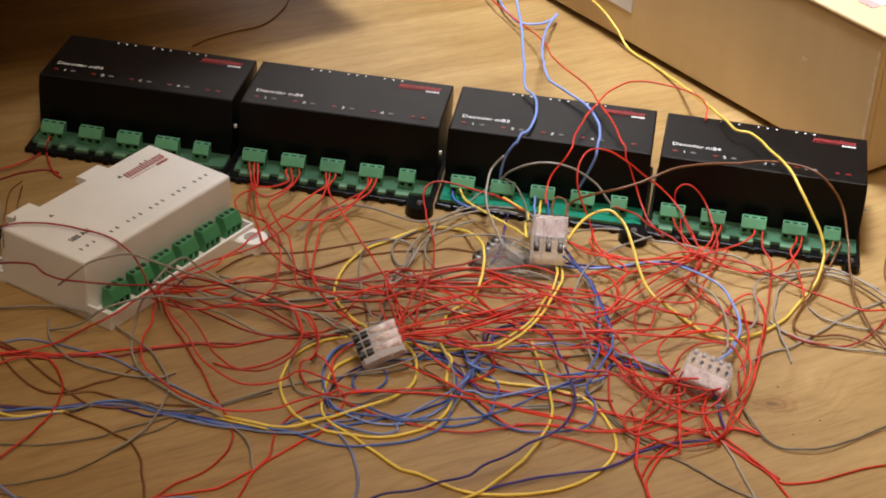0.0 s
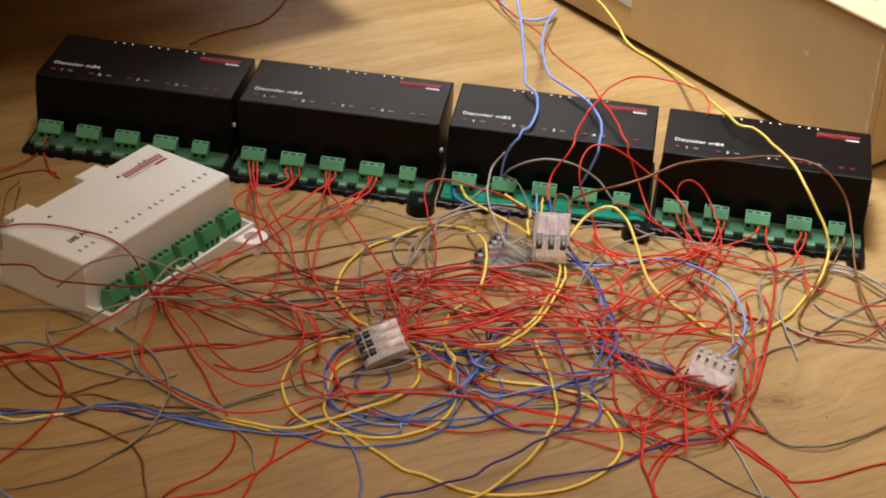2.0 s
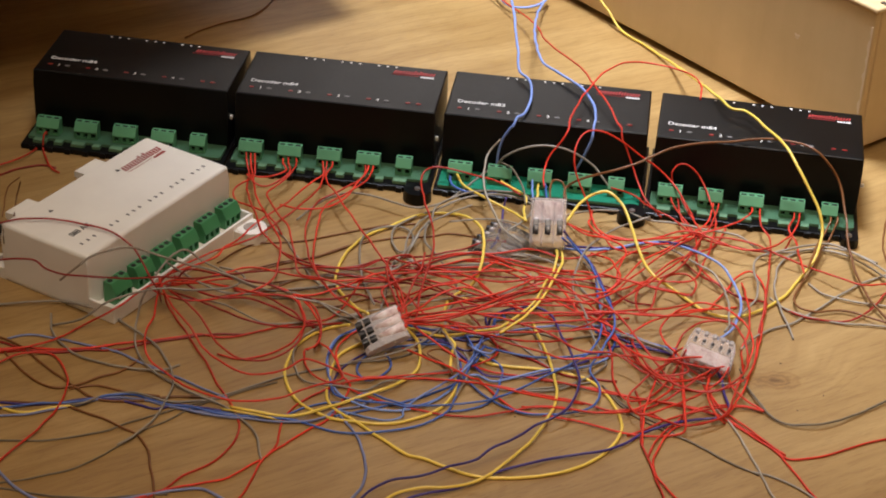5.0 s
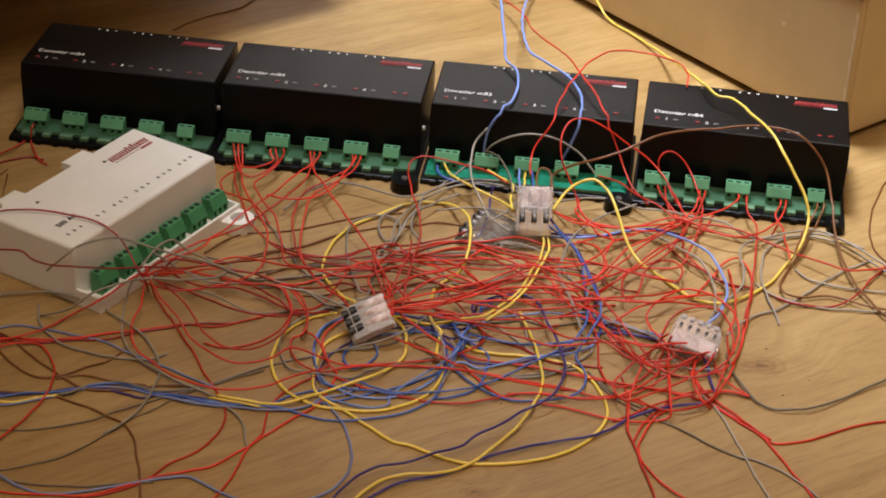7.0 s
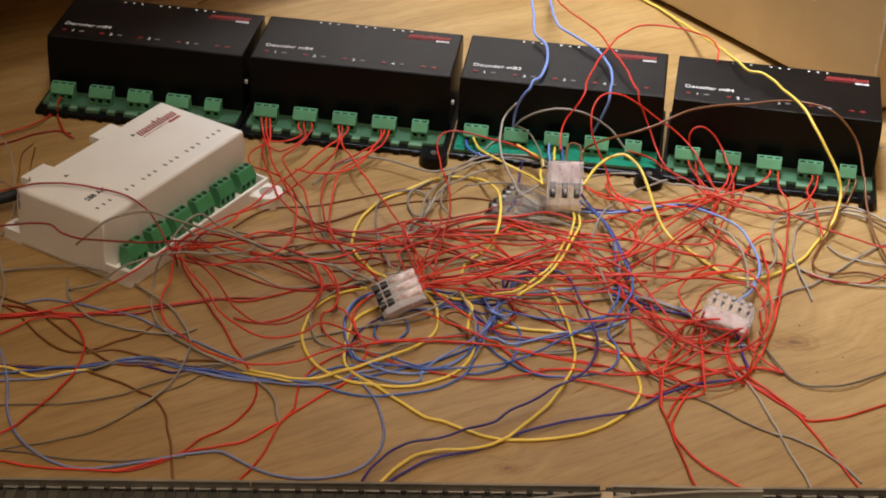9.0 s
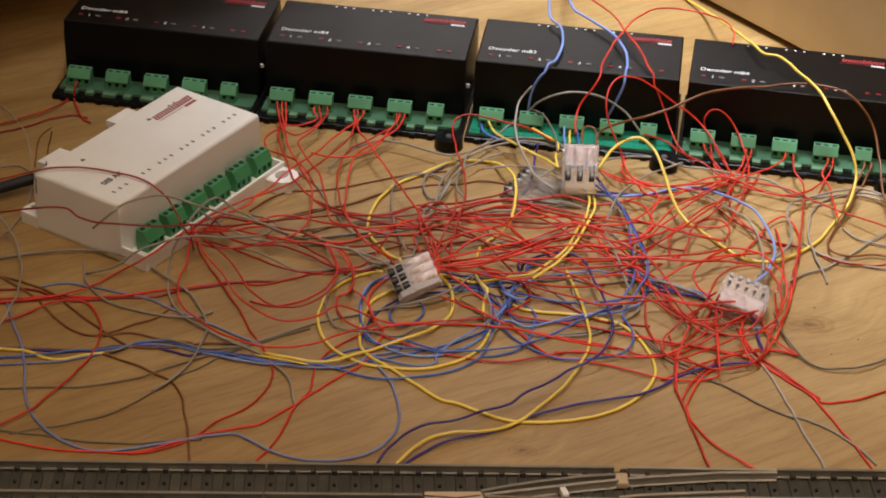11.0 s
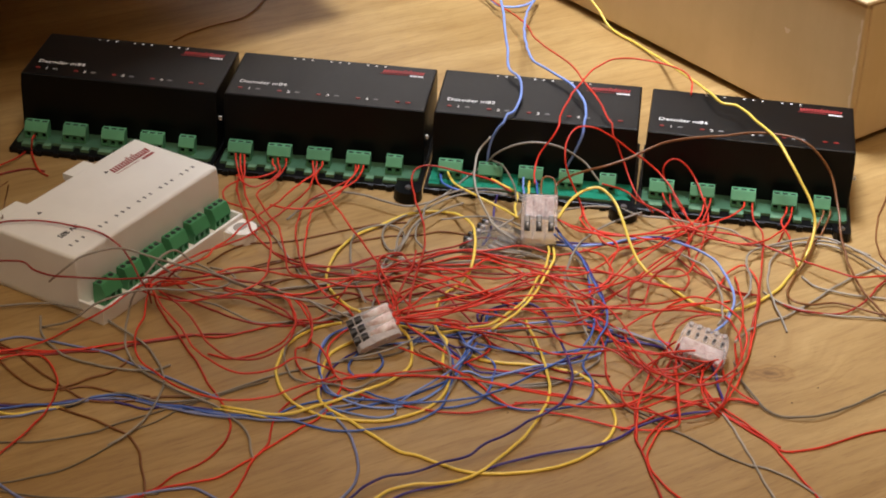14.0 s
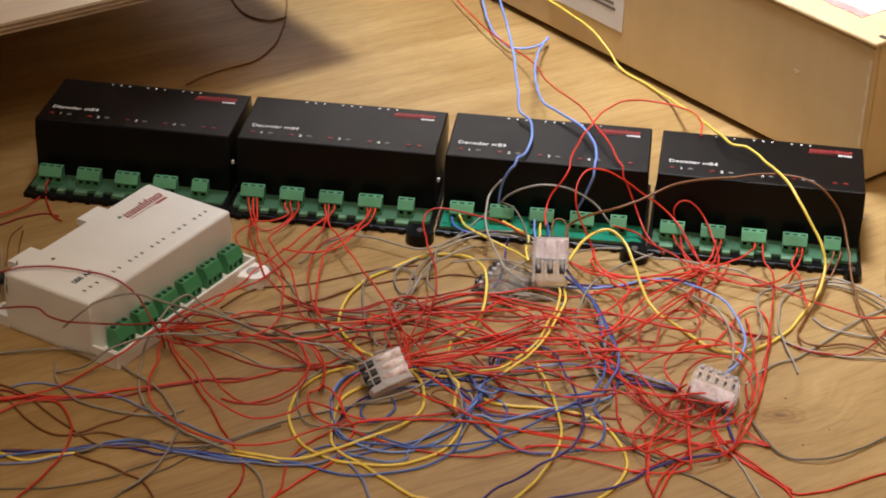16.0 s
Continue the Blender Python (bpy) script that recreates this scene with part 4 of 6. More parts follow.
wire("slate", 0.59, [(-1205, -1535, 6), (-1071, -1582, 14), (-915, -1612, 14), (-789, -1614, 12), (-636, -1624, 12), (-536, -1604, 14), (-439, -1536, 6)])
wire("grey", 0.55, [(-1658, -1573, 5), (-1580, -1576, 23), (-1515, -1509, 15), (-1444, -1474, 12), (-1354, -1473, 21), (-1274, -1495, 22), (-1208, -1510, 13), (-1032, -1483, 7), (-955, -1439, 7), (-859, -1371, 7), (-711, -1277, 7), (-560, -1199, 7), (-405, -1135, 7), (-195, -1071, 7), (-90, -1003, 7), (-12, -902, 7), (41, -776, 7), (66, -633, 7), (102, -518, 7), (98, -413, 7), (29, -244, 33), (-39, -126, 46), (-73, -77, 59), (-75, 14, 70), (-40, 171, 54), (-27, 270, 69), (136, 380, 99), (294, 451, 82), (445, 431, 78), (470, 154, 121), (343, 20, 89), (229, 38, 5)])
wire("violet", 0.52, [(-469, -1467, 5), (-475, -1362, 6), (-456, -1252, 6), (-410, -1144, 6), (-335, -1045, 6), (-253, -969, 6), (-147, -914, 6), (-39, -898, 6), (65, -926, 6), (148, -988, 14), (200, -971, 13), (232, -1006, 5)])
wire("blue", 0.54, [(233, -832, 5), (213, -1021, 79), (192, -1077, 71), (143, -1176, 39), (69, -1333, 14), (-7, -1416, 13), (-109, -1474, 22), (-212, -1452, 21), (-342, -1435, 15), (-436, -1415, 23), (-474, -1304, 16), (-498, -1176, 12), (-495, -1056, 20), (-461, -952, 22), (-404, -862, 13), (-319, -818, 14), (-162, -847, 52), (-19, -817, 11), (63, -794, 12), (172, -810, 14), (282, -761, 13), (287, -697, 14), (282, -720, 12), (337, -689, 20), (304, -653, 22), (286, -716, 10), (241, -824, 7), (145, -859, 7), (37, -895, 7), (-84, -929, 5)])
wire("blue", 0.54, [(-229, -1033, 5), (-198, -1137, 13), (-247, -1229, 11), (-311, -1270, 12), (-353, -1216, 14), (-345, -1122, 13), (-303, -1046, 11), (-164, -976, 13), (11, -945, 14), (73, -958, 12), (114, -1031, 11), (136, -1169, 14), (200, -1298, 13), (272, -1371, 11), (342, -1431, 12), (405, -1465, 14), (572, -1468, 17), (663, -1444, 22), (742, -1401, 29), (774, -1286, 22), (764, -1189, 17), (736, -1100, 25), (800, -974, 54), (864, -803, 89), (850, -596, 73), (813, -414, 68), (774, -273, 86), (717, -133, 86), (652, -92, 140)])
wire("lightblue", 0.55, [(-372, -849, 6), (-445, -902, 12), (-493, -1014, 14), (-501, -1135, 13), (-476, -1265, 11), (-435, -1378, 13), (-340, -1463, 14), (-210, -1497, 12), (-96, -1476, 11), (18, -1398, 13), (90, -1296, 14), (118, -1238, 12), (147, -1198, 11), (200, -1181, 11), (273, -1226, 13), (331, -1208, 13), (544, -1125, 25), (651, -1110, 28), (760, -1053, 20), (817, -1005, 18), (856, -898, 6)])
wire("blue", 0.54, [(71, -1472, 5), (148, -1467, 12), (225, -1427, 11), (277, -1365, 13), (312, -1246, 13), (317, -1104, 11), (253, -1037, 19), (199, -978, 17), (161, -899, 21), (131, -794, 5)])
wire("lightblue", 0.52, [(-428, -1499, 5), (-310, -1553, 11), (-207, -1581, 17), (-132, -1551, 23), (-129, -1488, 16), (166, -1179, 63), (188, -1069, 46), (193, -1012, 56), (262, -908, 41), (419, -778, 16), (528, -757, 23), (620, -732, 17), (723, -732, 11), (780, -725, 20), (844, -752, 29), (964, -815, 23), (1068, -878, 17), (1162, -904, 5)])
wire("lightblue", 0.59, [(159, -915, 6), (197, -1085, 90), (250, -1096, 80), (294, -956, 6)])
wire("blue", 0.58, [(-438, -1553, 6), (-313, -1503, 6), (-187, -1443, 6), (-54, -1374, 6), (43, -1306, 6), (121, -1229, 6), (172, -1146, 40), (202, -1104, 77), (230, -1028, 59), (236, -979, 39), (248, -964, 23), (306, -989, 29), (387, -1006, 21), (494, -1018, 17), (628, -1013, 26), (737, -981, 28), (842, -937, 19), (861, -887, 18), (867, -838, 21), (835, -762, 29), (811, -628, 6)])
wire("violet", 0.59, [(737, -1006, 6), (653, -1075, 17), (544, -1142, 24), (450, -1174, 17), (345, -1188, 12), (247, -1191, 20), (199, -1138, 23), (154, -1059, 10), (106, -987, 7), (64, -922, 7), (-4, -888, 7), (-95, -833, 6)])
wire("violet", 0.63, [(260, -738, 6), (269, -758, 60), (331, -673, 46), (413, -653, 59), (487, -660, 70), (546, -677, 54), (582, -756, 47), (608, -900, 65), (646, -1044, 67), (678, -1184, 49), (666, -1326, 52), (620, -1477, 69), (554, -1548, 61), (482, -1591, 46), (373, -1718, 58), (247, -1845, 70), (212, -1866, 47), (94, -1954, 64), (-26, -2032, 68), (-146, -2049, 50), (-240, -2123, 50), (-305, -2247, 68), (-343, -2330, 63), (-364, -2325, 6)])
wire("violet", 0.63, [(1321, -1128, 80), (1355, -1118, 14), (1358, -1234, 15), (1366, -1372, 24), (1329, -1426, 20), (1230, -1443, 12), (1136, -1482, 18), (1042, -1530, 24), (963, -1572, 17), (881, -1651, 13), (801, -1716, 21), (673, -1764, 23), (548, -1796, 14), (435, -1851, 23), (299, -1923, 21), (189, -1996, 13), (92, -2056, 17), (-4, -2100, 24), (-99, -2145, 18), (-180, -2213, 12), (-248, -2287, 6)])
wire("violet", 0.63, [(637, -70, 160), (695, -17, 56), (751, -165, 73), (799, -334, 78), (843, -495, 60), (864, -657, 60), (816, -777, 49), (881, -828, 28), (1013, -889, 22), (1160, -925, 6)])
wire("lightblue", 0.74, [(273, 2213, 750), (303, 2127, 660), (339, 2062, 580), (367, 1912, 520), (386, 1704, 470), (399, 1425, 440), (410, 1225, 420), (452, 1142, 420), (471, 1002, 420), (459, 855, 410), (417, 730, 403), (402, 716, 402), (387, 701, 402), (371, 671, 365), (357, 671, 353), (315, 676, 269), (298, 678, 180), (295, 678, 110)])
wire("lightblue", 0.74, [(197, 3867, 63), (221, 3627, 40), (258, 3325, 40), (316, 3099, 40), (399, 2953, 40), (498, 2943, 40), (587, 2990, 50), (640, 3089, 60), (622, 2988, 80), (573, 2753, 120), (528, 2275, 220), (520, 1766, 330), (557, 1351, 410), (660, 1193, 420), (749, 1057, 420), (803, 888, 420), (814, 719, 403), (809, 695, 402), (805, 670, 402), (797, 623, 353), (795, 622, 337), (760, 626, 226), (721, 630, 128)])
wire("lightblue", 0.67, [(640, 16, 7), (750, -85, 62), (894, -82, 79), (1045, -3, 72), (1167, 36, 56), (1264, -11, 67), (1357, -99, 80), (1438, -164, 66), (1490, -300, 57), (1504, -485, 73), (1497, -596, 78), (1467, -697, 60), (1388, -892, 120), (1345, -913, 90)])
wire("violet", 0.59, [(642, 46, 6), (779, -74, 73), (923, -79, 78), (1017, -3, 60), (1131, 39, 60), (1221, 3, 78), (1352, 80, 6)])
wire("blue", 0.58, [(777, -756, 6), (883, -798, 22), (1018, -836, 13), (1165, -875, 6)])
wire("slate", 0.59, [(-2016, -1067, 6), (-1956, -1037, 7), (-1877, -1027, 7), (-1751, -1058, 7), (-1612, -1093, 7), (-1471, -1141, 7), (-1348, -1222, 7), (-1234, -1284, 7), (-1121, -1350, 7), (-1009, -1416, 7), (-927, -1463, 6)])
wire("slate", 0.66, [(-2151, -1196, 7), (-2090, -1356, 8), (-2011, -1544, 8), (-1953, -1722, 8), (-1924, -1888, 8), (-1873, -2015, 8), (-1798, -2129, 8), (-1711, -2213, 8), (-1615, -2264, 8), (-1533, -2281, 8), (-1424, -2266, 8), (-1292, -2222, 8), (-1155, -2169, 8), (-1039, -2137, 8), (-962, -2128, 8), (-885, -2173, 8), (-787, -2239, 8), (-683, -2277, 8), (-564, -2277, 8), (-447, -2245, 8), (-356, -2185, 8), (-292, -2072, 8), (-277, -1939, 8), (-292, -1818, 8), (-323, -1712, 8), (-368, -1626, 8), (-410, -1554, 7)])
wire("violet", 0.59, [(-2250, -1580, 6), (-2020, -1570, 6), (-1840, -1580, 6), (-1690, -1560, 7), (-1570, -1520, 7), (-1440, -1510, 7), (-1330, -1540, 7), (-1251, -1568, 6), (-1155, -1529, 7), (-1052, -1537, 7), (-947, -1555, 6)])
wire("lightblue", 0.59, [(490, 658, 90), (488, 600, 90), (483, 368, 150), (483, 194, 180)])
wire("blue", 0.65, [(43, 588, 80), (60, 479, 89), (136, 423, 81), (228, 432, 66), (303, 454, 78)])
wire("blue", 0.58, [(560, 632, 82), (558, 561, 90), (556, 372, 140), (554, 199, 180)])
wire("violet", 0.59, [(348, 391, 80), (335, 347, 18), (328, 178, 12), (302, 19, 20), (264, -63, 6)])
wire("darkred", 0.49, [(-2760, -513, 150), (-2260, -570, 300), (-2150, -560, 330), (-2047, -521, 340), (-1906, -507, 340), (-1740, -539, 340), (-1624, -575, 340), (-1545, -628, 333), (-1474, -674, 300), (-1421, -719, 250), (-1384, -760, 200), (-1344, -775, 140), (-1344, -681, 5)])
wire("darkred", 0.49, [(-2716, -698, 110), (-2227, -752, 220), (-2109, -779, 260), (-1990, -820, 300), (-1910, -863, 320), (-1844, -930, 320), (-1768, -965, 320), (-1639, -977, 320), (-1486, -919, 280), (-1327, -778, 210), (-1202, -669, 140), (-1058, -543, 90), (-928, -456, 60), (-628, -318, 20), (-400, -312, 18), (-173, -274, 27), (56, -286, 26), (285, -312, 18), (628, -300, 23), (742, -312, 15), (854, -349, 12), (958, -488, 21), (1072, -487, 5)])
wire("red", 0.51, [(-2571, -1295, 5), (-2142, -1220, 18), (-2043, -1192, 19), (-1891, -1154, 28), (-1798, -1087, 25), (-1733, -1004, 17), (-1665, -930, 22), (-1580, -935, 80), (-1498, -893, 120), (-1368, -745, 145), (-1272, -620, 67), (-1166, -576, 80), (-1039, -471, 65), (-933, -408, 57), (-615, -501, 67), (-473, -531, 85), (-335, -504, 87), (-223, -505, 69), (-185, -637, 72), (-157, -852, 130)])
wire("red", 0.51, [(-2572, -1290, 6), (-2145, -1212, 7), (-2044, -1188, 7), (-1918, -1157, 7), (-1787, -1154, 7), (-1660, -1118, 7), (-1529, -1078, 7), (-1376, -1031, 7), (-1221, -983, 7), (-1117, -953, 7), (-1008, -966, 7), (-877, -919, 7), (-748, -848, 7), (-643, -797, 7), (-514, -759, 7), (-337, -452, 74), (-226, -413, 67), (-51, -414, 85), (202, -386, 87), (488, -317, 69), (772, -314, 71), (909, -388, 89), (1135, -468, 82), (1285, -381, 6)])
wire("red", 0.51, [(-2589, -1227, 6), (-2150, -1186, 14), (-2048, -1168, 12), (-1895, -1139, 11), (-1730, -1142, 13), (-1582, -1110, 14), (-1459, -1048, 6)])
wire("darkred", 0.57, [(-2615, -1126, 6), (-2169, -1101, 7), (-2064, -1095, 7), (-1891, -1160, 7), (-1759, -1162, 7), (-1632, -1131, 7), (-1476, -1107, 6), (-1360, -1050, 7), (-1230, -1000, 7), (-1090, -950, 6), (-900, -930, 6)])
wire("red", 0.51, [(-2498, -1571, 6), (-2111, -1362, 14), (-2022, -1289, 14), (-1950, -1229, 23), (-1879, -1189, 20), (-1791, -1185, 12), (-1724, -1262, 16), (-1676, -1383, 23), (-1664, -1507, 17), (-1688, -1630, 12), (-1731, -1770, 19), (-1776, -1868, 23), (-1840, -1979, 13), (-1894, -2072, 22), (-1974, -2152, 21), (-2062, -2213, 12), (-2144, -2274, 15), (-2319, -2343, 6)])
wire("red", 0.51, [(-2374, -2131, 6), (-2170, -2167, 7), (-2067, -2195, 7), (-1937, -2236, 7), (-1810, -2269, 7), (-1664, -2285, 7), (-1520, -2287, 7), (-1397, -2282, 7), (-1306, -2252, 7), (-1218, -2203, 7), (-1107, -2133, 7), (-991, -2093, 7), (-875, -2045, 7), (-787, -1951, 7), (-735, -1902, 7), (-675, -1820, 7), (-566, -1686, 7), (-467, -1584, 7), (-416, -1453, 7), (-380, -1310, 12), (-425, -1255, 22), (-452, -1151, 29), (-459, -1033, 22), (-410, -907, 17), (-320, -796, 6)])
wire("red", 0.51, [(-1400, -2292, 6), (-1286, -2262, 7), (-1172, -2185, 7), (-1109, -2118, 7), (-1047, -2030, 7), (-963, -1956, 7), (-895, -1861, 7), (-860, -1746, 7), (-861, -1639, 7), (-895, -1533, 7), (-932, -1464, 7), (-991, -1347, 7), (-1049, -1214, 7), (-1132, -1050, 7), (-1224, -876, 7), (-1301, -731, 7), (-1314, -782, 120)])
wire("red", 0.51, [(-908, -2429, 6), (-849, -2284, 7), (-810, -2197, 7), (-766, -2065, 7), (-728, -1898, 7), (-682, -1795, 7), (-669, -1634, 7), (-639, -1527, 7), (-580, -1434, 7), (-350, -1279, 23), (-189, -1251, 28), (-32, -1208, 21), (73, -1173, 17), (178, -1133, 26), (258, -1075, 27), (301, -992, 18), (281, -899, 19), (204, -828, 28), (157, -819, 51), (61, -805, 59), (-49, -765, 61), (-135, -645, 79), (-251, -486, 72), (-402, -281, 6)])
wire("red", 0.51, [(-596, -1138, 78), (-553, -1063, 61), (-545, -950, 60), (-572, -871, 78), (-619, -749, 74), (-681, -660, 57), (-763, -667, 65), (-901, -668, 80), (-1046, -607, 68), (-1196, -561, 56), (-1322, -717, 135), (-1351, -782, 80), (-1348, -901, 66), (-1366, -1023, 56), (-1349, -1174, 73), (-1296, -1304, 78), (-1221, -1365, 61), (-1133, -1444, 60), (-1019, -1533, 78), (-914, -1561, 74), (-815, -1541, 57), (-690, -1514, 65), (-592, -1464, 80), (-458, -1368, 68), (-420, -1339, 65), (-446, -1201, 47), (-493, -1097, 54), (-561, -957, 6)])
wire("red", 0.51, [(-1360, -647, 130), (-1325, -750, 125), (-1265, -834, 84), (-1172, -969, 67), (-1067, -1174, 74), (-968, -1302, 90), (-886, -1345, 78), (-809, -1340, 66), (-681, -1313, 81), (-594, -1234, 89), (-352, -1248, 14), (-195, -1229, 13), (26, -1236, 11), (200, -1247, 12), (336, -1273, 14), (466, -1308, 12), (596, -1331, 11), (698, -1363, 13), (799, -1412, 14), (903, -1412, 12), (982, -1381, 11), (1087, -1302, 14), (1255, -1155, 52), (1296, -1098, 14), (1293, -1235, 13), (1342, -1364, 11), (1420, -1472, 13), (1508, -1589, 14), (1590, -1678, 6)])
wire("red", 0.51, [(-1305, -762, 140), (-1210, -778, 73), (-1101, -937, 68), (-1006, -1150, 86), (-901, -1247, 86), (-799, -1229, 68), (-694, -1164, 72), (-641, -1096, 89), (-627, -938, 81), (-649, -794, 66), (-688, -709, 78), (-765, -701, 90), (-877, -689, 75), (-1004, -542, 6)])
wire("darkred", 0.57, [(-1313, -715, 110), (-1282, -563, 67), (-1228, -565, 125), (-1058, -501, 60), (-945, -565, 78), (-826, -581, 73), (-729, -616, 57), (-602, -684, 66), (-491, -689, 80), (-387, -578, 39), (-246, -612, 13), (-108, -542, 14), (59, -486, 11), (200, -520, 12), (340, -473, 14), (511, -418, 6)])
wire("red", 0.51, [(-1286, -704, 130), (-1166, -578, 62), (-1031, -540, 69), (-887, -535, 52), (-772, -570, 49), (-659, -659, 67), (-484, -580, 71), (-310, -440, 74), (-171, -361, 57), (0, -406, 65), (141, -500, 80), (281, -603, 68), (446, -677, 56), (614, -690, 5)])
wire("darkred", 0.57, [(-457, -794, 6), (-578, -828, 17), (-676, -795, 24), (-793, -709, 28), (-921, -669, 43), (-1040, -710, 65), (-1174, -629, 48), (-1289, -605, 110)])
wire("red", 0.51, [(-1078, 745, 82), (-1070, 673, 90), (-1046, 552, 59), (-1031, 344, 61), (-973, 126, 79), (-899, -100, 72), (-801, -230, 56), (-675, -371, 67), (-560, -406, 80), (-392, -367, 66), (-255, -251, 57), (-159, -308, 72), (10, -348, 79), (203, -309, 63), (346, -325, 58), (456, -453, 76), (565, -546, 76), (702, -623, 58), (833, -764, 63), (886, -896, 46), (952, -988, 22), (1022, -1125, 21), (1096, -1200, 12), (1214, -1211, 6)])
wire("red", 0.51, [(-1052, 741, 82), (-1045, 668, 90), (-1022, 521, 66), (-966, 238, 83), (-879, -1, 88), (-815, -137, 70), (-801, -356, 70), (-807, -545, 88), (-885, -633, 75), (-1042, -697, 57), (-1171, -761, 74), (-1311, -736, 78), (-1395, -715, 100)])
wire("red", 0.51, [(-1031, 742, 82), (-1023, 669, 90), (-1018, 518, 55), (-1074, 406, 70), (-1104, 345, 58), (-1084, 271, 46), (-1010, 196, 61), (-927, 134, 69), (-862, 62, 52), (-813, 0, 6)])
wire("red", 0.51, [(-871, 688, 82), (-864, 616, 90), (-840, 580, 76), (-895, 513, 76), (-969, 515, 58), (-1056, 526, 63)])
wire("red", 0.51, [(-844, 703, 82), (-838, 631, 90), (-818, 543, 90), (-880, 441, 75), (-952, 401, 67), (-1008, 416, 84), (-1037, 501, 87)])
wire("red", 0.51, [(-801, 706, 82), (-795, 634, 90), (-810, 513, 93), (-864, 427, 77), (-918, 296, 86), (-858, 97, 100), (-789, -21, 87), (-748, -171, 76), (-716, -360, 92), (-678, -498, 88), (-557, -533, 90), (-387, -579, 76), (-250, -530, 67), (-112, -468, 83), (29, -520, 88), (169, -562, 70), (336, -603, 70), (586, -621, 58), (725, -599, 76), (845, -529, 76), (971, -334, 58), (1124, -124, 63), (1218, -28, 79), (1325, 83, 76), (1302, 179, 66), (1271, 305, 78), (1270, 447, 90), (1277, 517, 82)])
wire("red", 0.51, [(-654, 690, 82), (-649, 618, 90), (-642, 557, 71), (-708, 451, 69), (-788, 243, 87), (-866, 111, 85), (-941, 31, 67), (-1015, -156, 74), (-1085, -298, 90), (-1102, -343, 82), (-1220, -475, 87), (-1306, -580, 110), (-1347, -666, 110), (-1344, -727, 110)])
wire("red", 0.51, [(-633, 692, 82), (-628, 620, 90), (-635, 548, 66), (-674, 324, 80), (-751, 151, 90), (-835, 27, 73), (-907, -82, 68), (-981, -201, 85), (-1086, -292, 87), (-1136, -294, 71), (-1201, -402, 89), (-1296, -548, 110), (-1350, -677, 120), (-1355, -744, 120)])
wire("red", 0.51, [(-602, 694, 82), (-597, 622, 90), (-627, 521, 82), (-553, 298, 99), (-417, -11, 92), (-282, -290, 76), (-218, -487, 87), (-161, -690, 100), (-123, -856, 85), (146, -1094, 23), (258, -1144, 14), (416, -1176, 13), (599, -1224, 22), (729, -1260, 21), (859, -1286, 12), (961, -1307, 16), (1083, -1343, 23), (1252, -1363, 7), (1324, -1417, 7), (1394, -1478, 7), (1477, -1576, 7), (1561, -1669, 7), (1583, -1733, 7), (1624, -1832, 7), (1666, -1937, 7), (1710, -2052, 7), (1760, -2192, 6)])
wire("red", 0.51, [(-422, 680, 82), (-418, 608, 90), (-429, 519, 83), (-550, 347, 88), (-635, 282, 70), (-683, 113, 70), (-680, -158, 88), (-621, -421, 84), (-518, -609, 67), (-399, -768, 75), (-330, -900, 90)])
wire("red", 0.51, [(-378, 683, 82), (-375, 611, 90), (-406, 483, 90), (-518, 325, 78), (-608, 231, 66), (-628, -1, 81), (-632, -268, 89), (-601, -455, 72), (-494, -651, 68), (-376, -798, 86)])
wire("red", 0.51, [(-406, 681, 82), (-403, 609, 90), (-442, 476, 86), (-522, 294, 68), (-629, 183, 73), (-750, 146, 89), (-843, 191, 80)])
wire("red", 0.51, [(418, 303, 150), (345, 390, 150), (255, 476, 140), (134, 542, 130), (11, 591, 130), (-50, 593, 130), (-95, 581, 110), (-108, 491, 90), (-84, 234, 119), (-51, 70, 112), (-27, -74, 96), (-37, -314, 107), (-64, -509, 120), (-84, -695, 106), (-96, -871, 96)])
wire("red", 0.51, [(-12, 3831, 50), (122, 3480, 50), (253, 3158, 60), (396, 2863, 80), (530, 2500, 140), (586, 2041, 240), (665, 1606, 360), (758, 1288, 430), (807, 1119, 430), (880, 887, 430), (939, 665, 402), (951, 649, 401), (959, 606, 347), (973, 604, 320), (986, 602, 292), (1040, 538, 170), (1094, 388, 110), (1168, 264, 80)])
wire("red", 0.51, [(539, 314, 200), (542, 463, 220), (570, 513, 280), (626, 527, 360), (655, 563, 410), (676, 671, 430), (725, 843, 440), (795, 1021, 450), (884, 1179, 470), (984, 1275, 480), (1115, 1320, 470), (1242, 1299, 460), (1357, 1276, 440), (1407, 1249, 420), (1425, 1194, 405), (1420, 1100, 415), (1410, 1040, 396)])
wire("red", 0.51, [(1602, -414, 6), (1528, -418, 25), (1455, -319, 17), (1385, -223, 22), (1332, -100, 29), (1347, 119, 41), (1344, 298, 60), (1297, 372, 120), (1233, 506, 160), (1153, 555, 220), (1068, 547, 280), (945, 531, 380), (849, 507, 440), (770, 495, 450), (708, 433, 430), (688, 342, 360), (721, 303, 240), (775, 254, 140), (796, 222, 73), (778, 162, 83), (829, 30, 88), (936, 26, 70), (1084, 42, 70), (1295, 118, 88), (1567, -35, 83), (1685, -18, 88), (1789, 87, 70), (1867, 209, 70), (1907, 319, 90), (1918, 388, 82)])
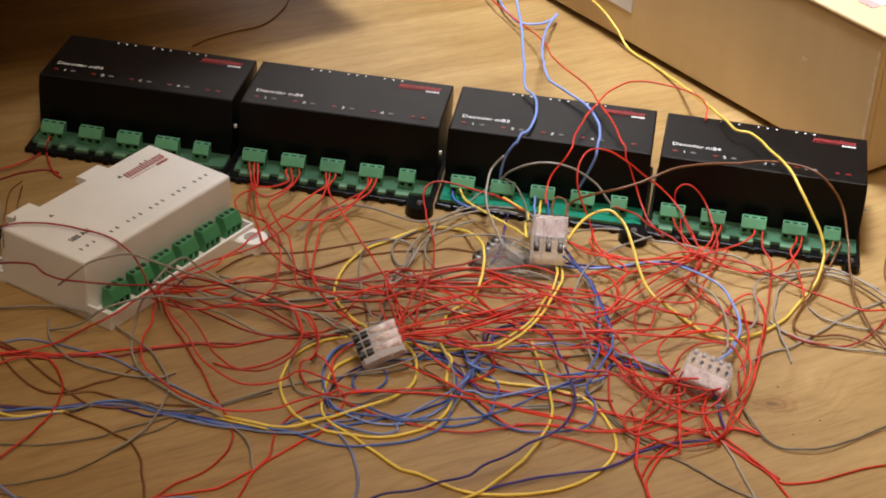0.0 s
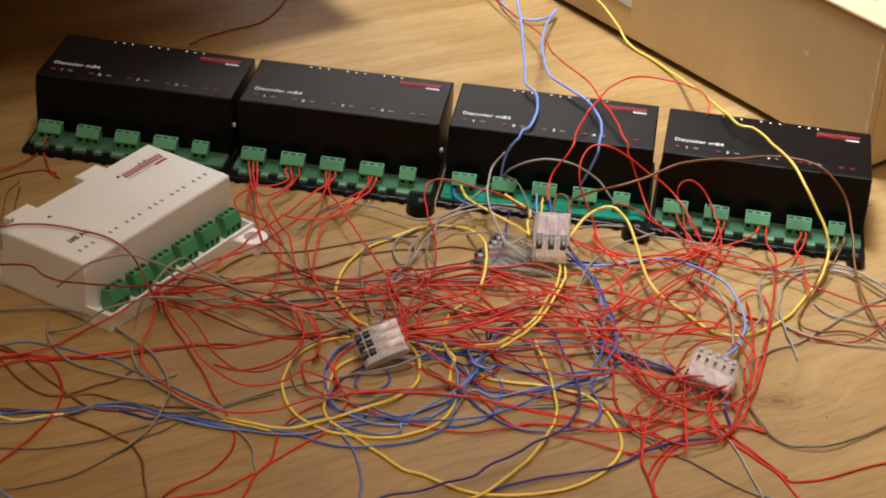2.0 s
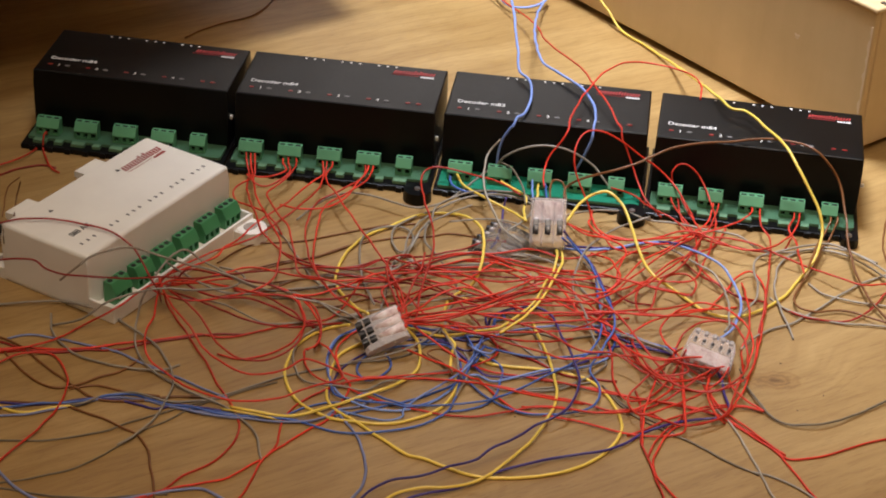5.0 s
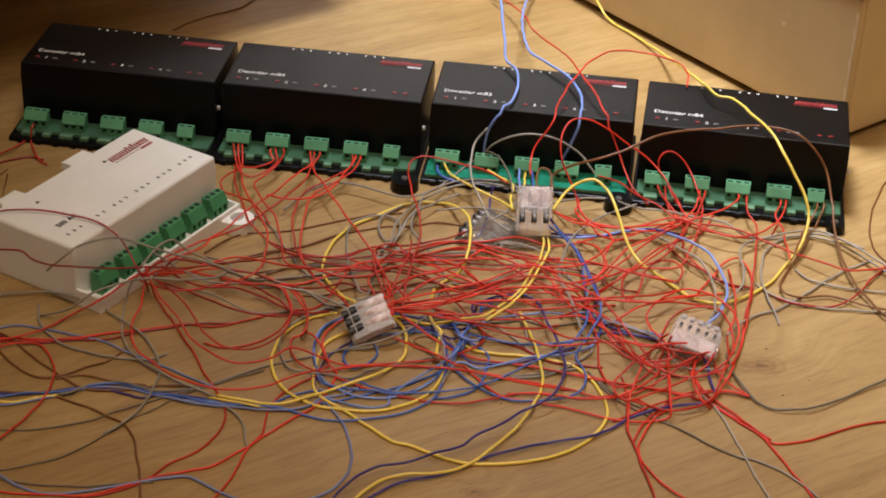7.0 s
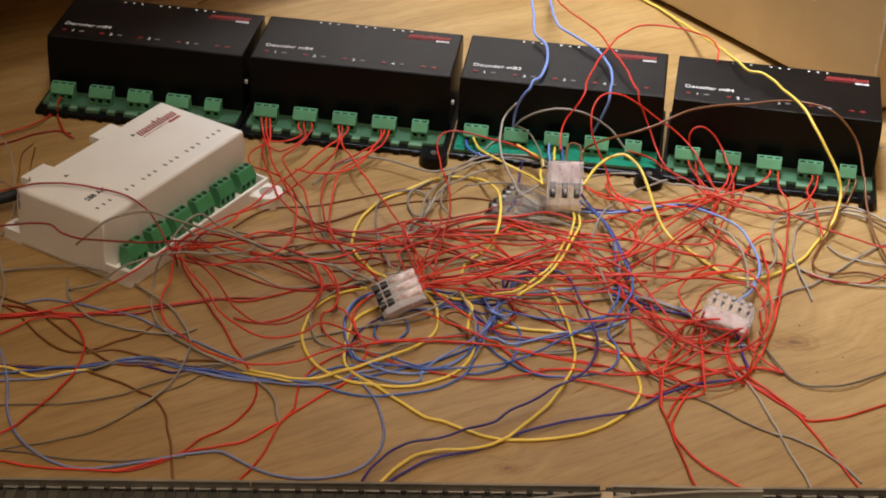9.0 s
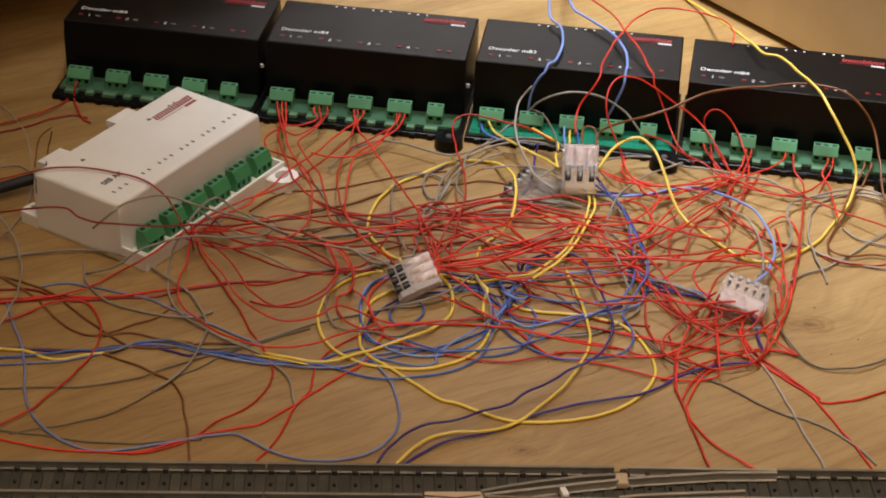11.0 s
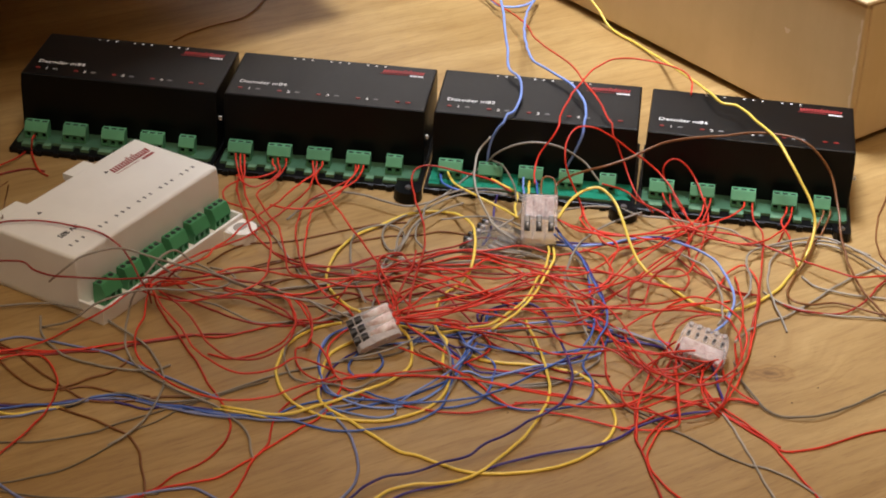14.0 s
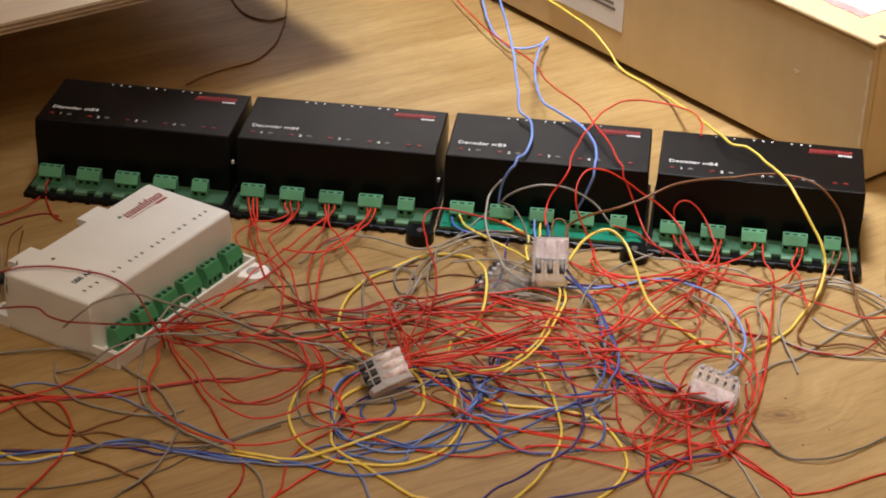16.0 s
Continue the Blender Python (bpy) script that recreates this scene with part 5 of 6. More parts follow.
wire("red", 0.51, [(1370, 148, 73), (1327, 320, 68), (1294, 436, 90), (1262, 504, 101), (1232, 534, 200), (1260, 551, 240), (1301, 549, 250), (1357, 531, 220), (1401, 499, 170), (1437, 381, 120), (1460, 288, 60), (1424, 81, 60), (1360, -138, 60), (1286, -318, 60), (1050, -353, 56), (900, -466, 71), (755, -540, 79), (587, -575, 62), (419, -631, 59), (225, -681, 77), (59, -519, 6)])
wire("red", 0.51, [(1240, 515, 82), (1234, 445, 90), (1259, 316, 88), (1311, 208, 70), (1349, 131, 58), (1499, 120, 57), (1637, 49, 70), (1779, -38, 56), (1914, -126, 46), (2040, -226, 63), (2143, -294, 68), (2267, -253, 51), (2413, -209, 50), (2799, -56, 6)])
wire("red", 0.51, [(1459, 443, 82), (1451, 374, 90), (1411, 255, 67), (1310, 113, 71), (1160, -45, 63), (1030, -202, 80), (935, -355, 70), (860, -444, 56), (687, -477, 95), (511, -443, 108), (426, -493, 96), (257, -641, 111), (59, -747, 119), (-172, -888, 130)])
wire("red", 0.51, [(1491, 457, 82), (1482, 388, 90), (1438, 241, 76), (1356, 62, 69), (1285, -106, 65), (1200, -253, 67), (1111, -311, 49), (1018, -401, 51), (980, -562, 69), (1000, -642, 62), (1053, -584, 46), (1085, -485, 57), (1108, -398, 70), (1176, -274, 56), (1259, -244, 47), (1298, -365, 63), (1253, -481, 68), (1164, -416, 50), (1049, -370, 50), (907, -354, 68), (737, -350, 72), (570, -376, 98), (401, -318, 93), (260, -218, 77), (116, -215, 86), (-26, -302, 100), (-166, -371, 87), (-255, -380, 6)])
wire("red", 0.51, [(1666, 426, 82), (1657, 357, 90), (1575, 243, 87), (1447, 157, 85), (1320, 113, 67), (1137, 52, 73), (985, -8, 89), (877, 35, 80), (820, 147, 66), (798, 223, 90), (802, 291, 82)])
wire("red", 0.51, [(1709, 411, 82), (1700, 342, 90), (1696, 229, 79), (1726, 141, 63), (1708, -68, 58), (1661, -330, 76), (1620, -559, 49), (1579, -699, 17), (1533, -958, 24), (1458, -1133, 28), (1358, -1204, 19), (1225, -1228, 18), (1123, -1173, 27), (881, -740, 98), (777, -628, 103), (639, -585, 120), (502, -552, 110), (363, -590, 96), (223, -732, 109), (60, -858, 120), (-149, -920, 120)])
wire("red", 0.51, [(1888, 386, 82), (1877, 317, 90), (1842, 217, 71), (1866, 104, 56), (1860, -75, 68), (1859, -233, 80)])
wire("brown", 0.59, [(2080, 363, 82), (2069, 294, 90), (2038, 243, 56), (1958, 39, 71), (1885, -175, 79)])
wire("brown", 0.59, [(2117, 365, 82), (2105, 297, 90), (2065, 235, 20), (2001, 95, 29), (1928, -88, 24), (1848, -246, 17), (1793, -388, 23), (1806, -475, 29), (1891, -493, 21), (2036, -469, 18), (2205, -555, 26), (2316, -591, 27), (2674, -624, 6)])
wire("red", 0.51, [(906, 445, 140), (1026, 497, 77), (1105, 349, 95), (1215, 232, 97), (1337, 146, 49), (1528, 85, 27), (1677, 51, 26), (1801, 90, 17), (1836, 103, 90)])
wire("red", 0.51, [(667, -747, 6), (748, -796, 80), (899, -571, 68), (1057, -337, 56), (1183, -179, 71), (1352, -23, 51), (1441, 98, 16), (1531, 375, 12), (1437, 295, 21), (1333, 190, 40), (1114, 27, 46), (932, -45, 62), (775, -145, 69), (631, -159, 52), (510, -105, 59), (434, -126, 75), (290, -173, 67), (116, -218, 84), (9, -290, 87), (-171, -321, 6)])
wire("red", 0.51, [(950, -1401, 6), (1026, -1473, 26), (1122, -1499, 17), (1224, -1494, 21), (1332, -1437, 28), (1417, -1287, 23), (1496, -1072, 17), (1557, -869, 24), (1609, -624, 28), (1653, -402, 20), (1646, -227, 18), (1606, -151, 26), (1529, -211, 26), (1452, -347, 18), (1355, -514, 20), (1306, -601, 57), (1276, -638, 77), (1113, -719, 93), (888, -715, 98), (615, -714, 80), (339, -745, 80), (17, -817, 98), (-170, -941, 120)])
wire("red", 0.51, [(886, -1590, 6), (991, -1531, 17), (1126, -1441, 23), (1265, -1388, 28), (1427, -1338, 21), (1528, -1362, 17), (1452, -1298, 26), (1401, -1195, 27), (1390, -1062, 18), (1377, -1141, 95), (1329, -1201, 54), (1186, -1335, 47), (1044, -1456, 65), (938, -1509, 67), (897, -1376, 49), (958, -1241, 51), (1043, -1146, 69), (1158, -952, 6)])
wire("red", 0.51, [(2496, -1433, 6), (2174, -1495, 7), (2040, -1528, 7), (1908, -1587, 7), (1795, -1656, 7), (1683, -1695, 7), (1592, -1700, 7), (1550, -1640, 7), (1470, -1547, 7), (1384, -1453, 7), (1317, -1360, 7), (1284, -1227, 7), (1241, -1068, 7), (1078, -1044, 64), (899, -1017, 52), (762, -1069, 69), (602, -1081, 61), (498, -1008, 46), (338, -963, 58), (230, -934, 70), (62, -723, 6)])
wire("red", 0.51, [(945, -1237, 6), (961, -1379, 11), (950, -1533, 12), (947, -1652, 14), (972, -1790, 13), (990, -1888, 11), (1015, -2027, 12), (1048, -2189, 14), (1066, -2260, 6)])
wire("red", 0.51, [(1160, -1466, 6), (1080, -1553, 11), (1018, -1679, 13), (989, -1790, 14), (999, -1892, 12), (1067, -2022, 11), (1140, -2113, 14), (1215, -2183, 13), (1282, -2226, 6)])
wire("red", 0.51, [(1489, -1005, 6), (1520, -919, 62), (1512, -749, 79), (1420, -590, 71), (1303, -522, 56), (1211, -598, 68), (1131, -713, 80), (1084, -802, 65), (1104, -897, 57), (1165, -1033, 68), (1160, -1212, 55), (1150, -1413, 70), (1144, -1549, 58), (1140, -1569, 29), (1090, -1578, 11), (966, -1597, 14), (841, -1569, 13), (691, -1515, 11), (539, -1476, 12), (385, -1448, 14), (309, -1363, 13), (257, -1282, 11), (214, -1253, 35), (171, -1296, 74), (66, -1215, 77), (-41, -1125, 59), (-150, -981, 6)])
wire("red", 0.51, [(1166, -1056, 140), (1132, -1023, 78), (1154, -1114, 96), (1226, -1137, 96), (1308, -1125, 78), (1353, -1165, 120)])
wire("red", 0.51, [(1180, -1074, 140), (1169, -1059, 78), (1183, -1178, 90), (1117, -1196, 75), (988, -1170, 67), (887, -1084, 84), (822, -1054, 93), (702, -1055, 89), (548, -900, 76), (387, -832, 90), (251, -806, 100), (115, -749, 83), (-49, -780, 78), (-182, -908, 130)])
wire("red", 0.51, [(1249, -1126, 140), (1165, -1079, 98), (1045, -1097, 93), (945, -1022, 76), (872, -920, 67), (771, -805, 54), (693, -683, 70), (620, -463, 59), (516, -251, 6)])
wire("red", 0.51, [(1339, -1166, 120), (1302, -1111, 23), (1206, -1144, 17), (1101, -1133, 23), (999, -1066, 28), (925, -987, 20), (863, -862, 48), (776, -813, 60), (611, -848, 60), (337, -906, 78), (176, -918, 73), (62, -723, 6)])
wire("red", 0.51, [(1169, -976, 6), (1130, -1097, 22), (1069, -1212, 14), (982, -1308, 14), (896, -1339, 23), (855, -1248, 20), (844, -1098, 12), (845, -987, 16), (801, -727, 70), (726, -579, 70), (618, -457, 88), (509, -361, 83), (341, -252, 67), (168, -250, 76), (18, -357, 93), (-30, -350, 79), (-112, -450, 81), (-221, -553, 99), (-274, -623, 92), (-243, -699, 76), (-208, -929, 130)])
wire("red", 0.51, [(978, -1377, 6), (856, -1409, 14), (746, -1432, 13), (593, -1406, 11), (484, -1405, 12), (333, -1469, 14), (200, -1509, 12), (31, -1503, 11), (-83, -1478, 13), (-208, -1438, 14), (-345, -1371, 12), (-426, -1316, 14), (-478, -1315, 23), (-560, -1263, 28), (-608, -1147, 20), (-608, -1049, 17), (-563, -1036, 26), (-548, -869, 6)])
wire("red", 0.51, [(-165, -912, 120), (18, -870, 100), (196, -779, 109), (340, -669, 93), (479, -622, 88), (643, -640, 106), (763, -636, 92), (814, -505, 59), (891, -398, 61), (910, -290, 79), (953, -103, 91), (868, -9, 92), (749, -18, 120), (661, 23, 150)])
wire("red", 0.51, [(-154, -935, 120), (35, -874, 77), (203, -857, 66), (474, -819, 82), (748, -779, 89), (951, -620, 6)])
wire("red", 0.51, [(422, -626, 6), (313, -630, 80), (231, -508, 68), (175, -386, 56), (11, -415, 71), (-86, -378, 94), (-146, -282, 100), (-231, -292, 86), (-255, -397, 99), (-244, -545, 110), (-203, -673, 94), (-167, -868, 130)])
wire("red", 0.51, [(1099, -47, 90), (954, -146, 76), (860, -279, 67), (768, -387, 83), (568, -440, 88), (427, -499, 70), (342, -602, 70), (280, -623, 86), (141, -558, 100), (30, -599, 88), (-51, -687, 76), (-150, -906, 130)])
wire("red", 0.51, [(-170, -853, 130), (-107, -649, 82), (-26, -534, 78), (84, -503, 96), (196, -470, 96), (338, -459, 78), (479, -405, 83)])
wire("red", 0.51, [(-168, -838, 130), (-124, -560, 91), (-86, -428, 108), (-70, -255, 103)])
wire("darkred", 0.57, [(-689, -272, 6), (-509, -408, 47), (-337, -443, 55), (-168, -467, 70), (30, -525, 58), (335, -954, 7), (468, -1023, 7), (598, -1128, 7), (729, -1157, 7), (861, -1167, 6)])
wire("red", 0.51, [(622, -484, 5), (777, -666, 68), (945, -636, 63), (1117, -580, 46), (1272, -455, 5)])
wire("red", 0.51, [(-2978, 254, 6), (-2520, 493, 12), (-2412, 561, 20), (-2331, 620, 22), (-2245, 778, 14), (-2218, 899, 14), (-2194, 848, 86), (-2200, 797, 90), (-2203, 789, 23), (-2169, 672, 17), (-2112, 565, 12), (-2071, 541, 6)])
# a red wire lying in shade, its darkness put into the colour
wire("darkred", 0.55, [(-2962, 195, 6), (-2501, 404, 7), (-2394, 473, 7), (-2290, 562, 7), (-2177, 614, 7), (-2098, 590, 6)])
wire("grey", 0.57, [(-1772, -962, 280), (-1713, -969, 340), (-1647, -966, 400), (-1603, -827, 360), (-1510, -775, 360), (-1435, -710, 320), (-1334, -705, 280), (-1234, -659, 220), (-1124, -623, 170), (-1024, -589, 120), (-833, -574, 36), (-643, -511, 20), (-504, -476, 23), (-365, -443, 14), (-228, -338, 41), (-145, -264, 52), (-59, -280, 48), (26, -249, 66), (140, -197, 65), (285, -147, 48), (429, -158, 53), (563, -122, 6)])
wire("grey", 0.57, [(-1827, -935, 6), (-1683, -965, 70), (-1577, -934, 140), (-1450, -873, 170), (-1323, -820, 170), (-1165, -784, 150), (-1031, -729, 130), (-973, -559, 60), (-950, -510, 60), (-998, -460, 60), (-1095, -336, 6)])
wire("grey", 0.57, [(-2661, -950, 6), (-2227, -834, 14), (-2127, -792, 13), (-1994, -772, 22), (-1828, -750, 21), (-1676, -824, 49), (-1566, -842, 16), (-1415, -977, 24), (-1322, -1068, 18), (-1255, -1168, 12), (-1206, -1296, 19), (-1191, -1427, 23), (-1205, -1517, 15), (-1229, -1619, 13), (-1267, -1722, 22), (-1316, -1808, 22), (-1373, -1847, 6)])
wire("grey", 0.57, [(-1854, -838, 6), (-1829, -953, 11), (-1796, -1041, 13), (-1734, -1120, 14), (-1641, -1196, 12), (-1502, -1242, 11), (-1366, -1274, 14), (-1242, -1263, 14), (-1183, -1211, 6)])
wire("grey", 0.57, [(-732, -1905, 6), (-746, -1857, 12), (-778, -1726, 13), (-860, -1605, 11), (-945, -1525, 12), (-1083, -1448, 14), (-1197, -1363, 13), (-1303, -1276, 11), (-1378, -1159, 13), (-1422, -1021, 14), (-1435, -848, 12), (-1406, -787, 120), (-1264, -436, 160), (-1180, -408, 84), (-1056, -513, 88), (-967, -563, 70), (-865, -534, 6)])
wire("grey", 0.57, [(-1331, -563, 160), (-1224, -559, 80), (-1128, -616, 67), (-1042, -645, 56), (-845, -677, 72), (-650, -708, 79), (-482, -752, 62), (-359, -902, 100)])
wire("darkgrey", 0.46, [(-2404, -1930, 5), (-1999, -1873, 6), (-1904, -1856, 6), (-1757, -1848, 6), (-1590, -1810, 6), (-1446, -1748, 6), (-1333, -1670, 6), (-1240, -1610, 6), (-1123, -1539, 6), (-1020, -1479, 5)])
wire("darkgrey", 0.46, [(-2379, -2112, 5), (-2180, -2127, 6), (-2080, -2140, 6), (-1926, -2176, 6), (-1754, -2194, 6), (-1580, -2221, 6), (-1388, -2218, 6), (-1249, -2189, 6), (-1107, -2170, 5)])
wire("darkgrey", 0.42, [(-1924, -2189, 4), (-1835, -2153, 5), (-1716, -2113, 5), (-1559, -2042, 5), (-1430, -1931, 5), (-1326, -1799, 5), (-1276, -1732, 5), (-1195, -1661, 4), (-1100, -1560, 6), (-980, -1470, 6), (-860, -1390, 6), (-790, -1350, 6), (-720, -1310, 6)])
wire("darkgrey", 0.57, [(1436, -1116, 80), (1466, -1142, 19), (1498, -1265, 23), (1552, -1385, 15), (1621, -1448, 13), (1721, -1459, 22), (1857, -1416, 22), (1975, -1331, 13), (2094, -1247, 15), (2237, -1150, 23), (2608, -923, 6)])
wire("darkgrey", 0.55, [(790, -1203, 5), (912, -1420, 6), (1033, -1520, 6), (1176, -1621, 6), (1338, -1755, 6), (1452, -1831, 5)])
wire("grey", 0.55, [(1425, -1813, 6), (1496, -1833, 7), (1569, -1880, 7), (1656, -1954, 7), (1723, -2043, 7), (1769, -2134, 6)])
wire("grey", 0.57, [(1311, -1354, 6), (1348, -1423, 7), (1404, -1583, 7), (1437, -1727, 7), (1470, -1868, 7), (1502, -2004, 7), (1542, -2160, 7), (1552, -2244, 6)])
wire("grey", 0.59, [(306, 678, 275), (248, 658, 200), (222, 480, 150), (256, 289, 100), (319, 125, 60), (379, -21, 60), (422, -19, 6)])
wire("grey", 0.59, [(937, 515, 60), (871, 530, 140), (808, 575, 200), (681, 578, 280), (559, 583, 300), (439, 587, 280), (344, 602, 220), (290, 647, 129), (198, 628, 60), (106, 466, 60), (17, 337, 60), (-126, 268, 60), (-247, 308, 60), (-407, 382, 60), (-498, 388, 60), (-579, 334, 60), (-667, 226, 60), (-745, 79, 60)])
wire("grey", 0.59, [(495, 165, 160), (415, 412, 67), (263, 409, 84), (106, 331, 88), (-21, 278, 46), (-95, 279, 17), (-182, 177, 24), (-244, 74, 28), (-239, -43, 19), (-195, -123, 18), (-150, -85, 27), (-136, 32, 26), (-180, 119, 17), (-275, 119, 21), (-382, 39, 23), (-403, -145, 23), (-392, -298, 16), (-359, -449, 12), (-301, -765, 110)])
wire("grey", 0.57, [(639, 155, 120), (828, 318, 71), (987, 336, 56), (1100, 250, 68), (1244, 204, 80), (1392, 187, 64), (1562, 152, 57), (1666, 30, 51), (1820, 64, 23), (1952, 112, 17), (2121, 65, 24), (2290, -139, 28), (2407, -265, 20), (2707, -474, 6)])
wire("grey", 0.59, [(1107, 247, 88), (975, 181, 70), (850, 55, 71), (765, -100, 88), (713, -233, 83), (682, -371, 66), (680, -540, 76), (719, -692, 90), (758, -853, 45), (806, -960, 13), (815, -1037, 11), (758, -1117, 11), (674, -1203, 13), (593, -1256, 12), (461, -1288, 11), (330, -1289, 12), (226, -1240, 6)])
wire("grey", 0.55, [(168, 337, 52), (49, 245, 49), (-45, 114, 67), (-96, 32, 65), (-144, -73, 37), (-188, -190, 25), (-231, -267, 17), (-248, -410, 21), (-258, -574, 28), (-266, -829, 120)])
# three low brown runs laid along thin dark lines in the tangle
wire("brown", 0.50, [(-1116, -298, 5), (-963, -107, 6), (-764, -61, 6), (-593, 7, 6), (-416, 99, 6), (-241, 169, 6), (-128, 188, 6)])
wire("brown", 0.50, [(-1019, -400, 5), (-803, -285, 6), (-632, -192, 6), (-465, -70, 6), (-242, 30, 6), (-66, 64, 6), (52, 106, 6), (200, 83, 5)])
wire("brown", 0.50, [(-838, -521, 5), (-678, -412, 6), (-505, -375, 6), (-335, -364, 6), (-169, -400, 5)])
wire("grey", 0.55, [(8, -118, 5), (111, -205, 80), (255, -168, 69), (429, -146, 56), (570, -227, 70), (668, -312, 52), (711, -365, 17), (789, -499, 21), (851, -635, 29), (830, -747, 35), (877, -838, 64), (1007, -919, 68), (1163, -894, 5)])
wire("grey", 0.55, [(27, -227, 5), (197, -277, 66), (342, -206, 49), (521, -57, 5)])
wire("grey", 0.55, [(473, -254, 5), (426, -380, 25), (312, -479, 17), (171, -505, 21), (59, -555, 28), (-358, -708, 19), (-433, -742, 12), (-511, -806, 18), (-587, -898, 23), (-662, -973, 5)])
wire("grey", 0.55, [(249, 284, 120), (285, 175, 98), (341, -27, 116), (426, -133, 115)])
wire("grey", 0.50, [(49, 110, 76), (197, 126, 89), (314, 115, 100), (403, 113, 84), (456, -31, 140)])
wire("grey", 0.59, [(2717, -431, 6), (2399, -273, 58), (2283, -146, 70), (2144, 50, 55), (2034, 130, 47), (1941, 78, 64), (1847, 38, 67), (1727, 4, 49), (1643, -61, 51), (1610, -175, 69), (1608, -363, 71), (1590, -475, 70), (1477, -640, 56), (1382, -883, 130)])
wire("grey", 0.55, [(2288, 27, 6), (2123, 112, 23), (2010, 142, 15), (1851, 61, 13), (1757, -65, 19), (1730, -186, 12), (1704, -336, 20), (1716, -496, 22), (1738, -635, 13), (1747, -732, 6)])
wire("grey", 0.55, [(1895, -209, 6), (1948, -308, 12), (2054, -358, 14), (2247, -396, 12), (2381, -407, 11), (2720, -414, 6)])
wire("grey", 0.55, [(2312, -84, 6), (2134, -223, 14), (1997, -360, 13), (1863, -501, 11), (1760, -596, 12), (1608, -694, 14), (1455, -979, 100)])
wire("grey", 0.55, [(1678, -367, 6), (1723, -451, 14), (1831, -525, 12), (1965, -567, 11), (2213, -586, 13), (2682, -586, 6)])
wire("darkred", 0.55, [(1724, -449, 6), (1827, -547, 20), (1966, -562, 12), (2081, -538, 17), (2211, -395, 24), (2275, -284, 17), (2938, 574, 6)])
wire("grey", 0.57, [(1412, -817, 120), (1448, -510, 51), (1437, -351, 49), (1389, -248, 67), (1328, -175, 64), (1221, -25, 47), (1132, 107, 6)])
wire("grey", 0.55, [(725, -694, 6), (838, -728, 20), (942, -804, 28), (1067, -889, 24), (1161, -914, 6)])
wire("grey", 0.50, [(282, -809, 5), (363, -865, 6), (443, -947, 6), (521, -1047, 6), (598, -1126, 5)])
wire("darkgrey", 0.50, [(805, -1229, 5), (877, -1339, 6), (949, -1423, 6), (1046, -1496, 6), (1116, -1577, 5)])
wire("grey", 0.52, [(-510, -832, 5), (-587, -897, 13), (-647, -987, 22), (-664, -1080, 20), (-644, -1198, 12), (-597, -1301, 16), (-516, -1339, 23), (-420, -1330, 17), (-320, -1347, 11), (-219, -1284, 19), (-137, -1249, 23), (67, -1158, 12), (147, -1192, 14), (226, -1230, 12), (283, -1299, 11), (330, -1378, 5)])
wire("brown", 0.67, [(647, 270, 160), (661, 357, 180), (728, 340, 240), (875, 298, 320), (1023, 334, 360), (1175, 420, 400), (1360, 497, 410), (1514, 527, 410), (1667, 558, 420), (1846, 551, 420), (1956, 475, 420), (2041, 435, 360), (2108, 398, 260), (2131, 310, 180), (2134, 188, 120), (2129, 35, 80), (2140, -139, 50), (2165, -339, 40), (2223, -513, 30), (2299, -677, 30), (2589, -1009, 7)])
wire("brown", 0.55, [(572, 200, 180), (572, 328, 200), (598, 391, 200), (636, 375, 200), (655, 331, 160), (659, 221, 120)])
wire("brown", 0.59, [(-2677, -889, 6), (-2190, -1007, 7), (-2074, -1048, 7), (-1953, -1117, 7), (-1847, -1223, 7), (-1718, -1353, 7), (-1626, -1437, 7), (-1537, -1503, 7), (-1457, -1524, 7), (-1306, -1507, 7), (-1209, -1471, 7), (-1107, -1461, 7), (-996, -1462, 6)])
wire("brown", 0.59, [(-2738, -657, 6), (-2121, -1075, 7), (-2016, -1173, 7), (-1911, -1300, 7), (-1813, -1403, 7), (-1728, -1443, 7), (-1630, -1415, 7), (-1537, -1347, 7), (-1443, -1283, 7), (-1379, -1185, 6)])
wire("brown", 0.59, [(-2490, -1603, 6), (-2063, -1580, 7), (-1963, -1574, 7), (-1812, -1566, 7), (-1678, -1572, 7), (-1597, -1601, 7), (-1488, -1647, 7), (-1376, -1717, 7), (-1299, -1763, 7), (-1235, -1878, 7), (-1200, -2006, 7), (-1166, -2161, 7), (-1136, -2324, 7), (-1121, -2415, 6)])
wire("brown", 0.55, [(-1655, -1446, 5), (-1532, -1409, 6), (-1397, -1446, 6), (-1240, -1466, 5)])
wire("brown", 0.59, [(-1137, 3839, 7), (-1108, 3546, 7), (-1102, 3384, 7), (-1113, 3122, 7), (-1148, 2894, 7), (-1221, 2713, 7), (-1306, 2620, 7), (-1405, 2553, 7), (-1527, 2434, 7), (-1623, 2304, 6)])
wire("brown", 0.67, [(-1520, 3754, 8), (-1415, 3489, 8), (-1308, 3365, 8), (-1191, 3327, 8), (-1096, 3401, 8)])
wire("grey", 0.38, [(-2589, 696, 4), (-2438, 355, 120), (-2308, 49, 200), (-2263, -48, 140), (-2245, -145, 80), (-2235, -262, 16), (-2245, -487, 18), (-2291, -664, 27), (-2361, -738, 4)])
wire("brown", 0.38, [(-2169, 50, 220), (-2189, 47, 140), (-2083, -488, 336)])
